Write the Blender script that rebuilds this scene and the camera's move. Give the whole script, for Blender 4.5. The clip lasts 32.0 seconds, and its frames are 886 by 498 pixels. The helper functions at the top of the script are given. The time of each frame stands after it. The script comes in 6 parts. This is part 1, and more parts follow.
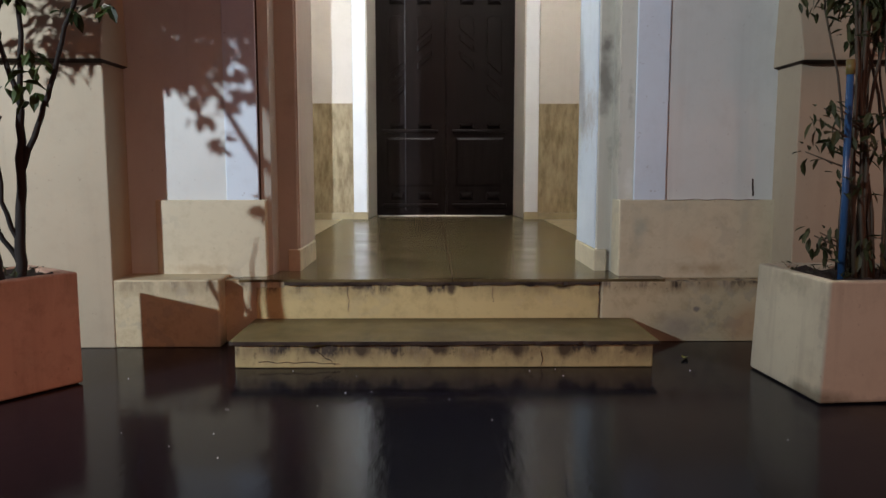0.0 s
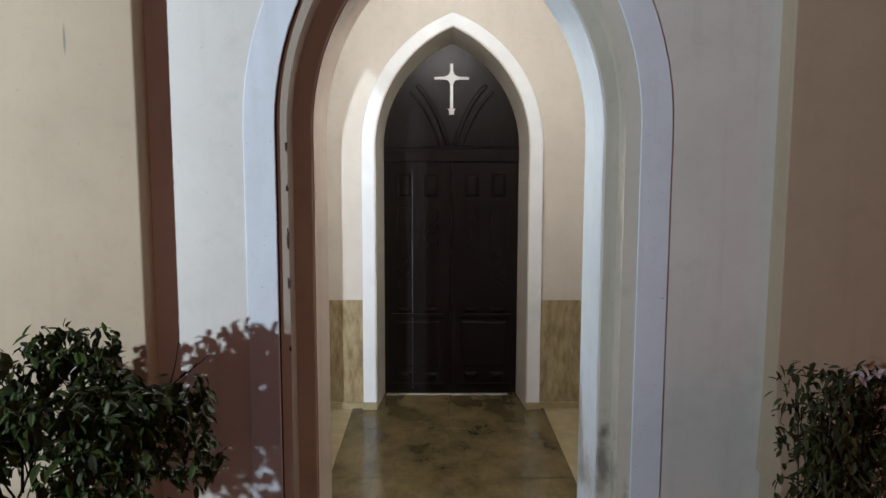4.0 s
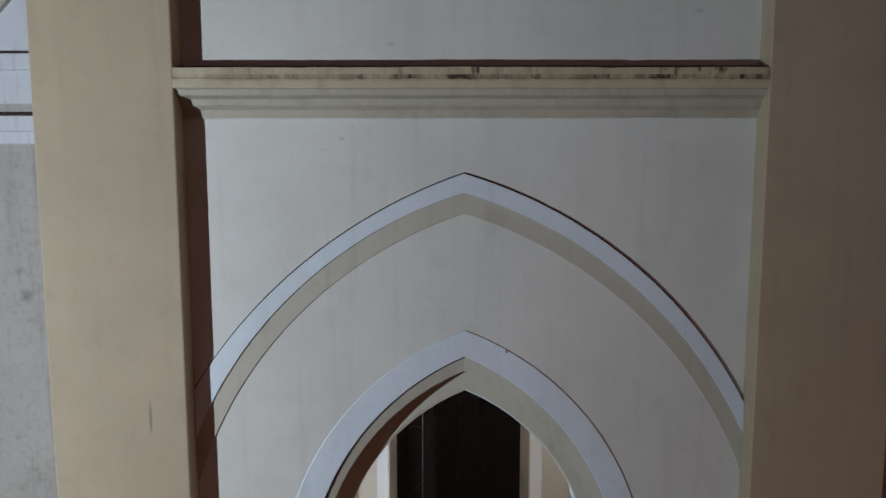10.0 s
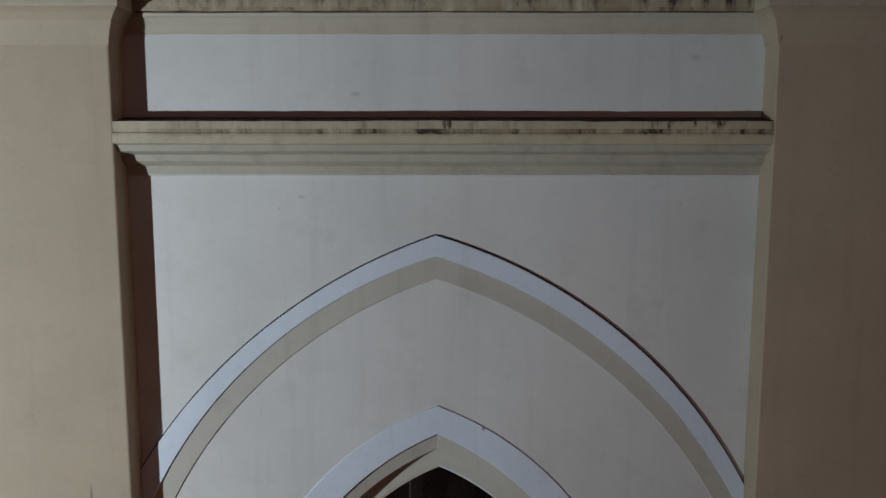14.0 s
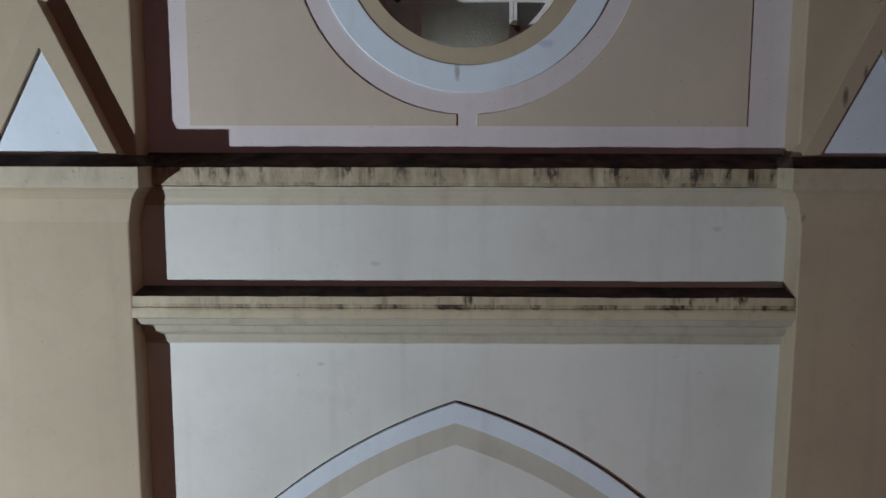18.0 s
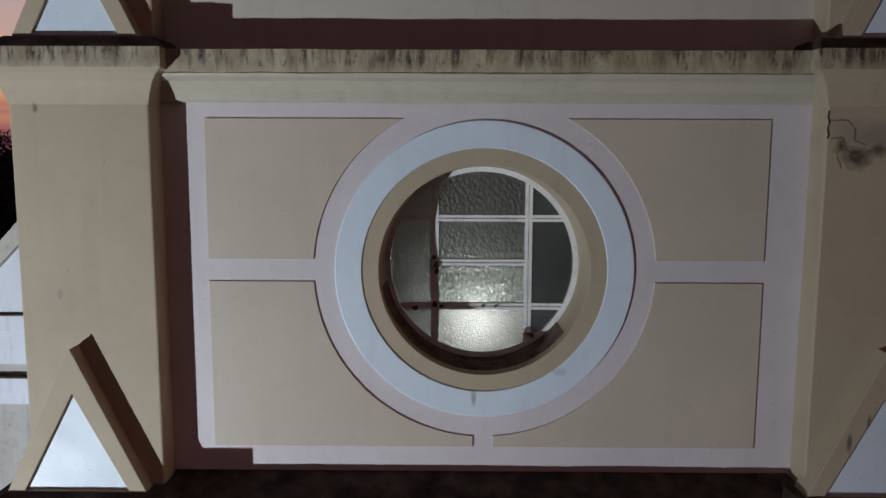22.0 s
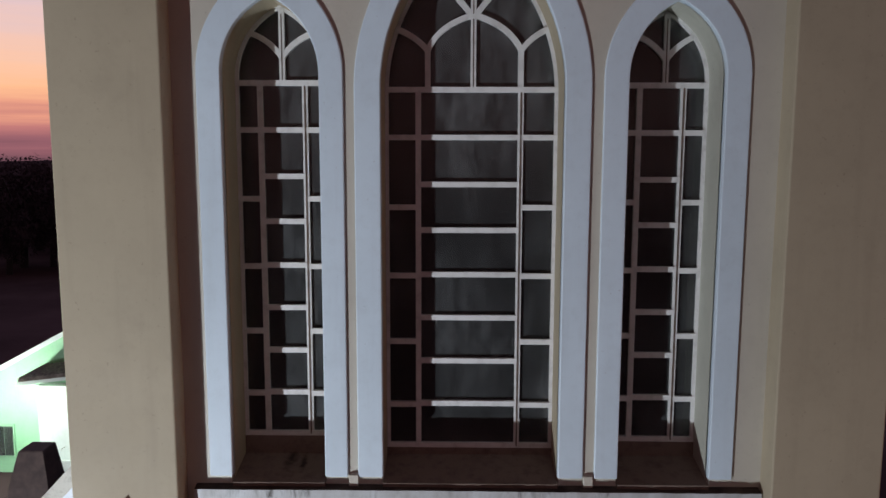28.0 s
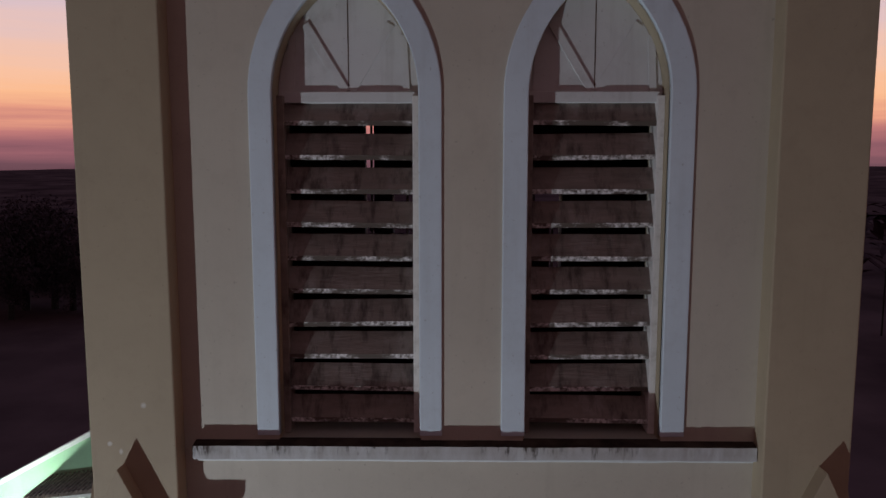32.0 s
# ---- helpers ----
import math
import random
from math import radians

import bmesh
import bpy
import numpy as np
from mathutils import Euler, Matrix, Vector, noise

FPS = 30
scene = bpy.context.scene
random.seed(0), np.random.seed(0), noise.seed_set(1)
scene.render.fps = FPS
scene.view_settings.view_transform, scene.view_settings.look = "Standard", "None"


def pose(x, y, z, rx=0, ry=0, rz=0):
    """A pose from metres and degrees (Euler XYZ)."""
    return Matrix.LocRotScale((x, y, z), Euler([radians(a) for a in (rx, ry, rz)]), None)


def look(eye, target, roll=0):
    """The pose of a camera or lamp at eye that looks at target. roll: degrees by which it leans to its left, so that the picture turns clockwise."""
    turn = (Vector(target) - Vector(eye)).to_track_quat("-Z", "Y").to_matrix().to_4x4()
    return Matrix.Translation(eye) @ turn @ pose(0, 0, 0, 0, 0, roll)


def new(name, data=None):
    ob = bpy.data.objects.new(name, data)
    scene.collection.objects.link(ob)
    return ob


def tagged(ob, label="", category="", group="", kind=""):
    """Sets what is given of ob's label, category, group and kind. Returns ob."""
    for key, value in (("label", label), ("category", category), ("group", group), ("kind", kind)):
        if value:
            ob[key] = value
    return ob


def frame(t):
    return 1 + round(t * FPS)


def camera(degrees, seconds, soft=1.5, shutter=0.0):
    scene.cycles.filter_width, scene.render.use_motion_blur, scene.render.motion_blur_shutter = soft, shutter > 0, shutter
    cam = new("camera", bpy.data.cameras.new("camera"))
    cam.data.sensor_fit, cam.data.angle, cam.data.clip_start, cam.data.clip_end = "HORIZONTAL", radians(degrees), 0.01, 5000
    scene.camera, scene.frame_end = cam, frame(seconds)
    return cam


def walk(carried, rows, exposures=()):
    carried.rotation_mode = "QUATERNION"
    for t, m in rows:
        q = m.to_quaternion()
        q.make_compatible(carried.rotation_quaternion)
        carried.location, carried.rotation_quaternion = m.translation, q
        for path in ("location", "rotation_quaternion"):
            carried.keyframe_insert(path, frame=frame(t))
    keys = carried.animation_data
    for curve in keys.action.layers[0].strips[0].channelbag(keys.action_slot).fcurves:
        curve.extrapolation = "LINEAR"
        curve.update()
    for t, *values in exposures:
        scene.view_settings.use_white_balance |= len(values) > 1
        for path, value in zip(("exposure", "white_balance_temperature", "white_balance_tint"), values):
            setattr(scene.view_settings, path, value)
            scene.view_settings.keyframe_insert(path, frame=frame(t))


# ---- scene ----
cam = camera(61.3, 32.0, soft=1.5)
METRES, EYE, TILT, LEAN, TURN, SIDE = 20.0, 1.12, -6.3, 0.0, -0.7, -0.074
ROWS = [
    (0.0, 0.0, 0.0, 0.0, 0.0, 0.0, 0.0),
    (0.5, 0.0001, -0.0021, 0.0094, 0.0, 0.02, -0.01),
    (1.0, -0.0005, -0.0051, 0.022, 0.0, 0.03, -0.04),
    (1.5, -0.0017, -0.008, 0.0375, 0.02, 0.04, -0.05),
    (2.0, -0.0029, -0.0108, 0.0547, 0.07, 0.04, -0.07),
    (2.5, -0.0045, -0.0131, 0.0754, 0.07, 0.01, -0.13),
    (3.0, -0.005, -0.0151, 0.0957, 0.1, -0.05, -0.1),
    (3.5, -0.0046, -0.0192, 0.116, 0.1, -0.17, -0.11),
    (4.0, -0.0033, -0.0223, 0.1361, 0.11, -0.26, -0.15),
    (4.5, -0.0018, -0.0319, 0.1548, 0.11, -0.3, -0.16),
    (6.5, 0.0025, -0.0571, 0.229, 0.17, -0.44, -0.07),
    (7.0, 0.0033, -0.0579, 0.2437, 0.17, -0.46, -0.1),
    (7.5, 0.0041, -0.0587, 0.2571, 0.16, -0.42, -0.02),
    (8.0, 0.0039, -0.0595, 0.2711, 0.16, -0.39, -0.05),
    (8.5, 0.0014, -0.0619, 0.2853, 0.19, -0.4, 0.12),
    (9.0, -0.0007, -0.0641, 0.2989, 0.5, -0.44, -0.04),
    (9.5, -0.0017, -0.0655, 0.3065, 0.66, -0.47, -0.05),
    (10.0, -0.0035, -0.0665, 0.3104, 0.71, -0.53, -0.05),
    (10.5, -0.0059, -0.0652, 0.3161, 0.67, -0.59, -0.07),
    (11.0, -0.0072, -0.0606, 0.319, 0.73, -0.55, -0.13),
    (11.5, -0.0078, -0.0554, 0.3217, 0.78, -0.56, -0.14),
    (12.0, -0.009, -0.0511, 0.3249, 0.78, -0.68, -0.11),
    (12.5, -0.0083, -0.0469, 0.327, -0.02, -0.55, -0.16),
    (13.0, 0.004, -0.0445, 0.3301, 0.59, -0.75, -0.18),
    (13.5, 0.0058, -0.0427, 0.3309, 0.92, -0.54, -0.14),
    (15.5, 0.0131, -0.0373, 0.3485, 1.01, -0.79, -0.19),
    (16.0, 0.0127, -0.0364, 0.3551, 1.08, -0.64, -0.24),
    (16.5, 0.0099, -0.0367, 0.3701, 0.91, -0.34, -0.21),
    (17.0, 0.0084, -0.0361, 0.3768, 1.15, -0.66, -0.24),
    (17.5, 0.0059, -0.037, 0.3832, 1.15, -0.69, -0.23),
    (18.0, 0.0006, -0.04, 0.3888, 0.98, -0.58, -0.26),
    (18.5, -0.0024, -0.0433, 0.3992, 1.12, -0.58, -0.25),
    (19.0, -0.0035, -0.0449, 0.4113, 1.16, -0.64, -0.29),
    (19.5, -0.0039, -0.0456, 0.4246, 1.14, -0.38, -0.28),
    (20.0, -0.0035, -0.0456, 0.4398, 1.29, -0.45, -0.25),
    (20.5, -0.0043, -0.0453, 0.4541, 1.22, -0.46, -0.28),
    (21.0, -0.0047, -0.0462, 0.4681, 1.26, -0.58, -0.32),
    (21.5, -0.0054, -0.0462, 0.4813, 1.16, -0.6, -0.32),
    (22.0, -0.0048, -0.0475, 0.4969, 1.14, -0.66, -0.35),
    (22.5, -0.0044, -0.0509, 0.5155, 1.13, -0.87, -0.38),
    (23.0, -0.0054, -0.0556, 0.531, 1.2, -0.68, -0.4),
    (23.5, -0.0075, -0.0601, 0.5407, 1.16, -0.78, -0.37),
    (24.0, -0.0071, -0.063, 0.5475, 1.3, -0.72, -0.37),
    (24.5, -0.0065, -0.0657, 0.5544, 1.39, -0.71, -0.39),
    (26.5, -0.0046, -0.0739, 0.6357, 1.4, -0.82, -0.34),
    (27.0, -0.003, -0.0758, 0.6575, 1.44, -0.77, -0.33),
    (27.5, -0.0009, -0.0781, 0.6728, 1.47, -0.74, -0.32),
    (28.0, 0.0001, -0.0822, 0.6939, 1.46, -0.71, -0.29),
    (28.5, -0.0006, -0.0879, 0.7222, 1.45, -0.71, -0.26),
    (29.0, -0.001, -0.0915, 0.7537, 1.49, -0.69, -0.26),
    (29.5, -0.0008, -0.0928, 0.7857, 1.49, -0.61, -0.23),
    (30.0, 0.0006, -0.093, 0.8184, 1.5, -0.6, -0.17),
    (30.5, 0.0021, -0.0941, 0.8502, 1.49, -0.54, -0.12),
    (31.0, 0.0019, -0.0972, 0.883, 1.42, -0.54, -0.08),
    (31.5, 0.0024, -0.1025, 0.9174, 1.45, -0.53, -0.12),
    (32.0, 0.0027, -0.1092, 0.953, 1.44, -0.43, -0.14),
]
walk(cam, [(t, pose(SIDE, 0, EYE, TILT, LEAN, TURN) @ pose(METRES * x, METRES * y, METRES * z, 90 + pitch, roll, yaw)) for t, x, y, z, yaw, pitch, roll in ROWS],
     [(0.0, 0.04), (1.0, 0.05), (2.0, -0.02), (3.0, -0.22), (4.0, -0.48), (9.0, -1.05), (13.0, -1.18), (16.0, -1.10), (17.0, -0.99), (20.0, -0.72), (22.0, -0.70), (23.0, -0.70), (24.0, -0.60), (27.0, 0.02), (28.0, 0.04), (29.0, 0.04), (31.0, -0.02), (32.0, -0.04)])


# ---- world and light ----
FLOOD = (-9.3, -4.0, 4.6)
world = bpy.data.worlds.new("dusk")
scene.world = world
world.use_nodes = True
wn, wl = world.node_tree.nodes, world.node_tree.links
for n in list(wn):
    wn.remove(n)


def wnode(kind, **vals):
    n = wn.new(kind)
    for k, v in vals.items():
        n.inputs[k].default_value = v
    return n


def ramp_stops(node, stops):
    els = node.color_ramp.elements
    while len(els) > 1:
        els.remove(els[-1])
    els[0].position, els[0].color = stops[0][0], (*stops[0][1], 1)
    for p, c in stops[1:]:
        e = els.new(p)
        e.color = (*c, 1)


# dusk sky: mauve haze at the horizon, orange band, lavender above, the glow only on the far side of the church
w_out, w_bg = wn.new("ShaderNodeOutputWorld"), wn.new("ShaderNodeBackground")
w_tc, w_sep = wn.new("ShaderNodeTexCoord"), wn.new("ShaderNodeSeparateXYZ")
wl.new(w_tc.outputs["Generated"], w_sep.inputs[0])
w_map = wn.new("ShaderNodeMapping")
w_map.inputs["Scale"].default_value = (1.2, 1.2, 26)
wl.new(w_tc.outputs["Generated"], w_map.inputs[0])
w_noise = wnode("ShaderNodeTexNoise", Scale=2.2, Detail=4.0, Roughness=0.6)
wl.new(w_map.outputs[0], w_noise.inputs["Vector"])
w_warp = wn.new("ShaderNodeMath")
w_warp.operation = "MULTIPLY_ADD"
w_warp.inputs[1].default_value, w_warp.inputs[2].default_value = 0.055, -0.0275
wl.new(w_noise.outputs[0], w_warp.inputs[0])
w_el = wn.new("ShaderNodeMath")
wl.new(w_sep.outputs["Z"], w_el.inputs[0])
wl.new(w_warp.outputs[0], w_el.inputs[1])
w_scale = wn.new("ShaderNodeMath")
w_scale.operation = "MULTIPLY_ADD"
w_scale.inputs[1].default_value, w_scale.inputs[2].default_value = 2.0, 0.1
wl.new(w_el.outputs[0], w_scale.inputs[0])
w_glow, w_dark = wn.new("ShaderNodeValToRGB"), wn.new("ShaderNodeValToRGB")
ramp_stops(w_glow, [(0.0, (0.010, 0.005, 0.006)), (0.095, (0.17, 0.078, 0.10)), (0.13, (0.31, 0.12, 0.145)), (0.175, (0.54, 0.20, 0.19)), (0.215, (0.84, 0.36, 0.24)),
                    (0.255, (1.0, 0.52, 0.29)), (0.31, (0.97, 0.56, 0.38)), (0.39, (0.84, 0.56, 0.50)), (0.47, (0.70, 0.54, 0.60)), (0.56, (0.58, 0.51, 0.66)), (0.75, (0.40, 0.39, 0.58)), (1.0, (0.20, 0.22, 0.36))])
# near-side sky reddened as a fill, in place of sodium lamp glow
ramp_stops(w_dark, [(0.0, (0.006, 0.003, 0.003)), (0.1, (0.208, 0.094, 0.084)), (0.4, (0.180, 0.087, 0.087)), (1.0, (0.095, 0.064, 0.078))])
wl.new(w_scale.outputs[0], w_glow.inputs[0])
wl.new(w_scale.outputs[0], w_dark.inputs[0])
w_side = wn.new("ShaderNodeMapRange")
w_side.inputs["From Min"].default_value, w_side.inputs["From Max"].default_value = -0.1, 0.75
wl.new(w_sep.outputs["Y"], w_side.inputs["Value"])
w_mix = wn.new("ShaderNodeMix")
w_mix.data_type = "RGBA"
wl.new(w_side.outputs[0], w_mix.inputs["Factor"])
wl.new(w_dark.outputs[0], w_mix.inputs["A"])
wl.new(w_glow.outputs[0], w_mix.inputs["B"])
wl.new(w_mix.outputs["Result"], w_bg.inputs[0])
w_bg.inputs[1].default_value = 1.0
wl.new(w_bg.outputs[0], w_out.inputs[0])


def lamp(name, kind, m, energy, color, **more):
    d = bpy.data.lights.new(name, kind)
    d.energy, d.color = energy, color
    for k, v in more.items():
        if k == "size":
            d.size = v
        elif k == "radius":
            d.shadow_soft_size = v
        elif k == "spot":
            d.spot_size, d.spot_blend = radians(v[0]), v[1]
    ob = new(name, d)
    ob.matrix_world = m
    return ob


lamp("floodlight", "SPOT", look(FLOOD, (-9.0, 5.0, 7.0)), 12200, (0.82, 0.90, 1.0), radius=0.10, spot=(145, 1.0))
SODIUM_LIGHT = (1.0, 0.35, 0.16)
for x, y, z, e, aim, cone in ((-2.5, -17.0, 7.5, 260, (0.0, 4.0, -0.5), 56), (4.0, -17.0, 7.5, 350, (0.0, 4.0, -0.5), 56), (10.0, -15.0, 7.5, 590, (0.0, 4.0, -0.5), 56), (16.0, -11.0, 7.5, 600, (0.0, 4.0, -0.5), 60),
                             (24.0, 0.3, 6.0, 1480, (0.0, 4.8, 5.5), 78)):
    lamp("street_light", "SPOT", look((x, y, z), aim), e, SODIUM_LIGHT, radius=0.5, spot=(cone, 1.0))
porch_light = lamp("porch_light", "POINT", pose(0.05, 6.9, 5.95), 420, (1.0, 0.965, 0.94), radius=0.12)
stair_light = lamp("stair_light", "POINT", pose(0.12, 7.6, 9.50), 115, (0.97, 1.0, 0.95), radius=0.12)
yard_light = lamp("yard_light", "POINT", pose(-20.6, 31.2, 4.0), 900, (0.86, 1.0, 0.90), radius=0.2)

# ---- materials ----


def base_mat(name):
    m = bpy.data.materials.new(name)
    m.use_nodes = True
    t = m.node_tree
    bsdf = t.nodes["Principled BSDF"]
    tc = t.nodes.new("ShaderNodeTexCoord")
    return m, t, bsdf, tc.outputs["Object"]


def noise_at(t, co, scale, detail=3.0, stretch=(1, 1, 1), rough=0.55):
    mp, nz = t.nodes.new("ShaderNodeMapping"), t.nodes.new("ShaderNodeTexNoise")
    mp.inputs["Scale"].default_value = stretch
    nz.inputs["Scale"].default_value, nz.inputs["Detail"].default_value, nz.inputs["Roughness"].default_value = scale, detail, rough
    t.links.new(co, mp.inputs[0])
    t.links.new(mp.outputs[0], nz.inputs["Vector"])
    return nz.outputs[0]


def limits(t, v, lo, hi, out=1.0):
    n = t.nodes.new("ShaderNodeMapRange")
    n.inputs["From Min"].default_value, n.inputs["From Max"].default_value, n.inputs["To Max"].default_value = lo, hi, out
    t.links.new(v, n.inputs["Value"])
    return n.outputs[0]


def times(t, a, b):
    n = t.nodes.new("ShaderNodeMath")
    n.operation = "MULTIPLY"
    t.links.new(a, n.inputs[0])
    t.links.new(b, n.inputs[1])
    return n.outputs[0]


def blend(t, fac, a, b):
    n = t.nodes.new("ShaderNodeMix")
    n.data_type = "RGBA"
    t.links.new(fac, n.inputs["Factor"])
    for key, v in (("A", a), ("B", b)):
        if isinstance(v, tuple):
            n.inputs[key].default_value = (*v, 1)
        else:
            t.links.new(v, n.inputs[key])
    return n.outputs["Result"]


def relief(t, bsdf, height, strength, distance=0.01):
    n = t.nodes.new("ShaderNodeBump")
    n.inputs["Strength"].default_value, n.inputs["Distance"].default_value = strength, distance
    t.links.new(height, n.inputs["Height"])
    t.links.new(n.outputs[0], bsdf.inputs["Normal"])


def tint(c, k):
    return tuple(v * k for v in c)


def maths(t, op, a, b=None, c=None):
    n = t.nodes.new("ShaderNodeMath")
    n.operation = op
    for k, v in enumerate((a, b, c)):
        if v is None:
            continue
        if isinstance(v, (int, float)):
            n.inputs[k].default_value = v
        else:
            t.links.new(v, n.inputs[k])
    return n.outputs[0]


def runs(t, co, c, z_edge, fall, dense, dark, grain=17.0, col=(0.045, 0.033, 0.023)):
    """Algae runs below an edge at z_edge: soft dark streaks of uneven length in patches, over a brown grime that fades downwards."""
    sep = t.nodes.new("ShaderNodeSeparateXYZ")
    t.links.new(co, sep.inputs[0])
    below = maths(t, "SUBTRACT", z_edge, sep.outputs["Z"])
    under = maths(t, "MULTIPLY", limits(t, below, fall * 1.4, fall * 0.5), maths(t, "GREATER_THAN", below, -0.02))
    patch = limits(t, noise_at(t, co, 2.3, 3.0, (1, 1, 0.0)), 0.60 - dense * 0.28, 0.74 - dense * 0.26)
    streak = limits(t, noise_at(t, co, grain, 4.0, (1, 1, 0.10), 0.62), 0.56 - dense * 0.10, 0.70 - dense * 0.08)
    length = maths(t, "MULTIPLY_ADD", limits(t, noise_at(t, co, grain * 0.7, 3.0, (1, 1, 0.0), 0.7), 0.35, 0.68), fall, fall * 0.15)
    inside = limits(t, maths(t, "DIVIDE", below, length), 1.25, 0.45)
    mottle = limits(t, noise_at(t, co, 45.0, 3.0, (1, 1, 0.6)), 0.2, 0.55)
    tone = maths(t, "MULTIPLY", under, limits(t, noise_at(t, co, 8.0, 5.0, (1, 1, 0.35), 0.7), 0.30, 0.66, min(0.9, 0.72 * dense)))
    c = blend(t, tone, c, (0.17, 0.125, 0.068))
    spots = maths(t, "MULTIPLY", under, limits(t, noise_at(t, co, 22.0, 4.0, (1, 1, 0.7), 0.7), 0.64 - dense * 0.05, 0.72 - dense * 0.05, 0.55))
    c = blend(t, maths(t, "MULTIPLY", spots, patch), c, col)
    mask = maths(t, "MULTIPLY", maths(t, "MULTIPLY", inside, under), maths(t, "MULTIPLY", maths(t, "MULTIPLY", streak, patch), maths(t, "MULTIPLY", mottle, dark)))
    return blend(t, mask, c, col)


def blot(t, co, c, centre, radii, col, amount, ragged=0.9):
    """One stain or patch of other paint with an uneven outline."""
    mp, ln = t.nodes.new("ShaderNodeMapping"), t.nodes.new("ShaderNodeVectorMath")
    mp.inputs["Scale"].default_value = tuple(1 / r for r in radii)
    mp.inputs["Location"].default_value = tuple(-p / r for p, r in zip(centre, radii))
    ln.operation = "LENGTH"
    t.links.new(co, mp.inputs[0])
    t.links.new(mp.outputs[0], ln.inputs[0])
    d = maths(t, "MULTIPLY_ADD", noise_at(t, co, 0.9 / min(radii[0], radii[2]), 5.0), ragged, ln.outputs["Value"])
    return blend(t, limits(t, d, 1.25, 0.75, amount), c, col)


def paint(name, col, rough=0.5, dirt=(0.14, 0.11, 0.085), stain=0.35, streak=0.3, drips=(), peel=0.0, spec=0.5, bump=0.2, spots=(), grime=0.07):
    """Painted plaster: broad fading, rain streaks, specks, trowel marks, and on request black drips or flaking."""
    m, t, bsdf, co = base_mat(name)
    c = blend(t, limits(t, noise_at(t, co, 1.3, 4.0), 0.3, 0.7), tint(col, 0.93), tint(col, 1.04))
    c = blend(t, limits(t, noise_at(t, co, 3.2, 6.0, rough=0.68), 0.56, 0.82, stain), c, dirt)
    if streak:
        c = blend(t, limits(t, noise_at(t, co, 2.4, 4.0, (3.2, 3.2, 0.22)), 0.55, 0.8, streak), c, dirt)
    c = blend(t, limits(t, noise_at(t, co, 11.0, 6.0, rough=0.7), 0.5, 0.72, grime), c, dirt)
    for drip in drips:
        c = runs(t, co, c, *drip)
    if peel:
        c = blend(t, times(t, limits(t, noise_at(t, co, 9.0, 5.0), 0.53, 0.58, peel), limits(t, noise_at(t, co, 1.5, 2.0), 0.45, 0.6)), c, (0.34, 0.31, 0.24))
    c = blend(t, limits(t, noise_at(t, co, 38.0, 2.0), 0.70, 0.76, 0.35), c, dirt)
    for spot in spots:
        c = blot(t, co, c, *spot)
    t.links.new(c, bsdf.inputs["Base Color"])
    t.links.new(limits(t, noise_at(t, co, 6.0), 0.0, 1.0, 1.0), bsdf.inputs["Roughness"])
    rg = bsdf.inputs["Roughness"].links[0].from_node
    rg.inputs["To Min"].default_value, rg.inputs["To Max"].default_value = rough - 0.1, rough + 0.14
    bsdf.inputs["Specular IOR Level"].default_value = spec
    h = t.nodes.new("ShaderNodeMath")
    h.operation = "ADD"
    t.links.new(noise_at(t, co, 7.0, 5.0), h.inputs[0])
    t.links.new(limits(t, noise_at(t, co, 70.0, 2.0), 0.0, 1.0, 0.25), h.inputs[1])
    relief(t, bsdf, h.outputs[0], bump, 0.008)
    return m


def plain(name, col, rough=0.5, metal=0.0, vary=0.2, scale=8.0, bump=0.15, stretch=(1, 1, 1), second=None, spec=0.5):
    m, t, bsdf, co = base_mat(name)
    v = noise_at(t, co, scale, 5.0, stretch)
    c = blend(t, limits(t, v, 0.3, 0.7), tint(col, 1 - vary), second or tint(col, 1 + vary))
    t.links.new(c, bsdf.inputs["Base Color"])
    bsdf.inputs["Roughness"].default_value, bsdf.inputs["Metallic"].default_value = rough, metal
    bsdf.inputs["Specular IOR Level"].default_value = spec
    relief(t, bsdf, noise_at(t, co, scale * 4, 4.0, stretch), bump, 0.006)
    return m


def glow(name, col, strength):
    m, t, bsdf, co = base_mat(name)
    bsdf.inputs["Emission Color"].default_value, bsdf.inputs["Emission Strength"].default_value = (*col, 1), strength
    return m


def flaked(name, col, bare):
    """Old white paint that has come off in short runs and shows the wood."""
    m, t, bsdf, co = base_mat(name)
    a = limits(t, noise_at(t, co, 3.2, 4.0, (1, 1, 2.5), 0.7), 0.44, 0.53)
    b = limits(t, noise_at(t, co, 40.0, 3.0), 0.35, 0.6)
    c = blend(t, maths(t, "MULTIPLY", a, b), bare, col)
    t.links.new(c, bsdf.inputs["Base Color"])
    bsdf.inputs["Roughness"].default_value = 0.7
    relief(t, bsdf, noise_at(t, co, 40.0, 3.0), 0.4, 0.004)
    return m


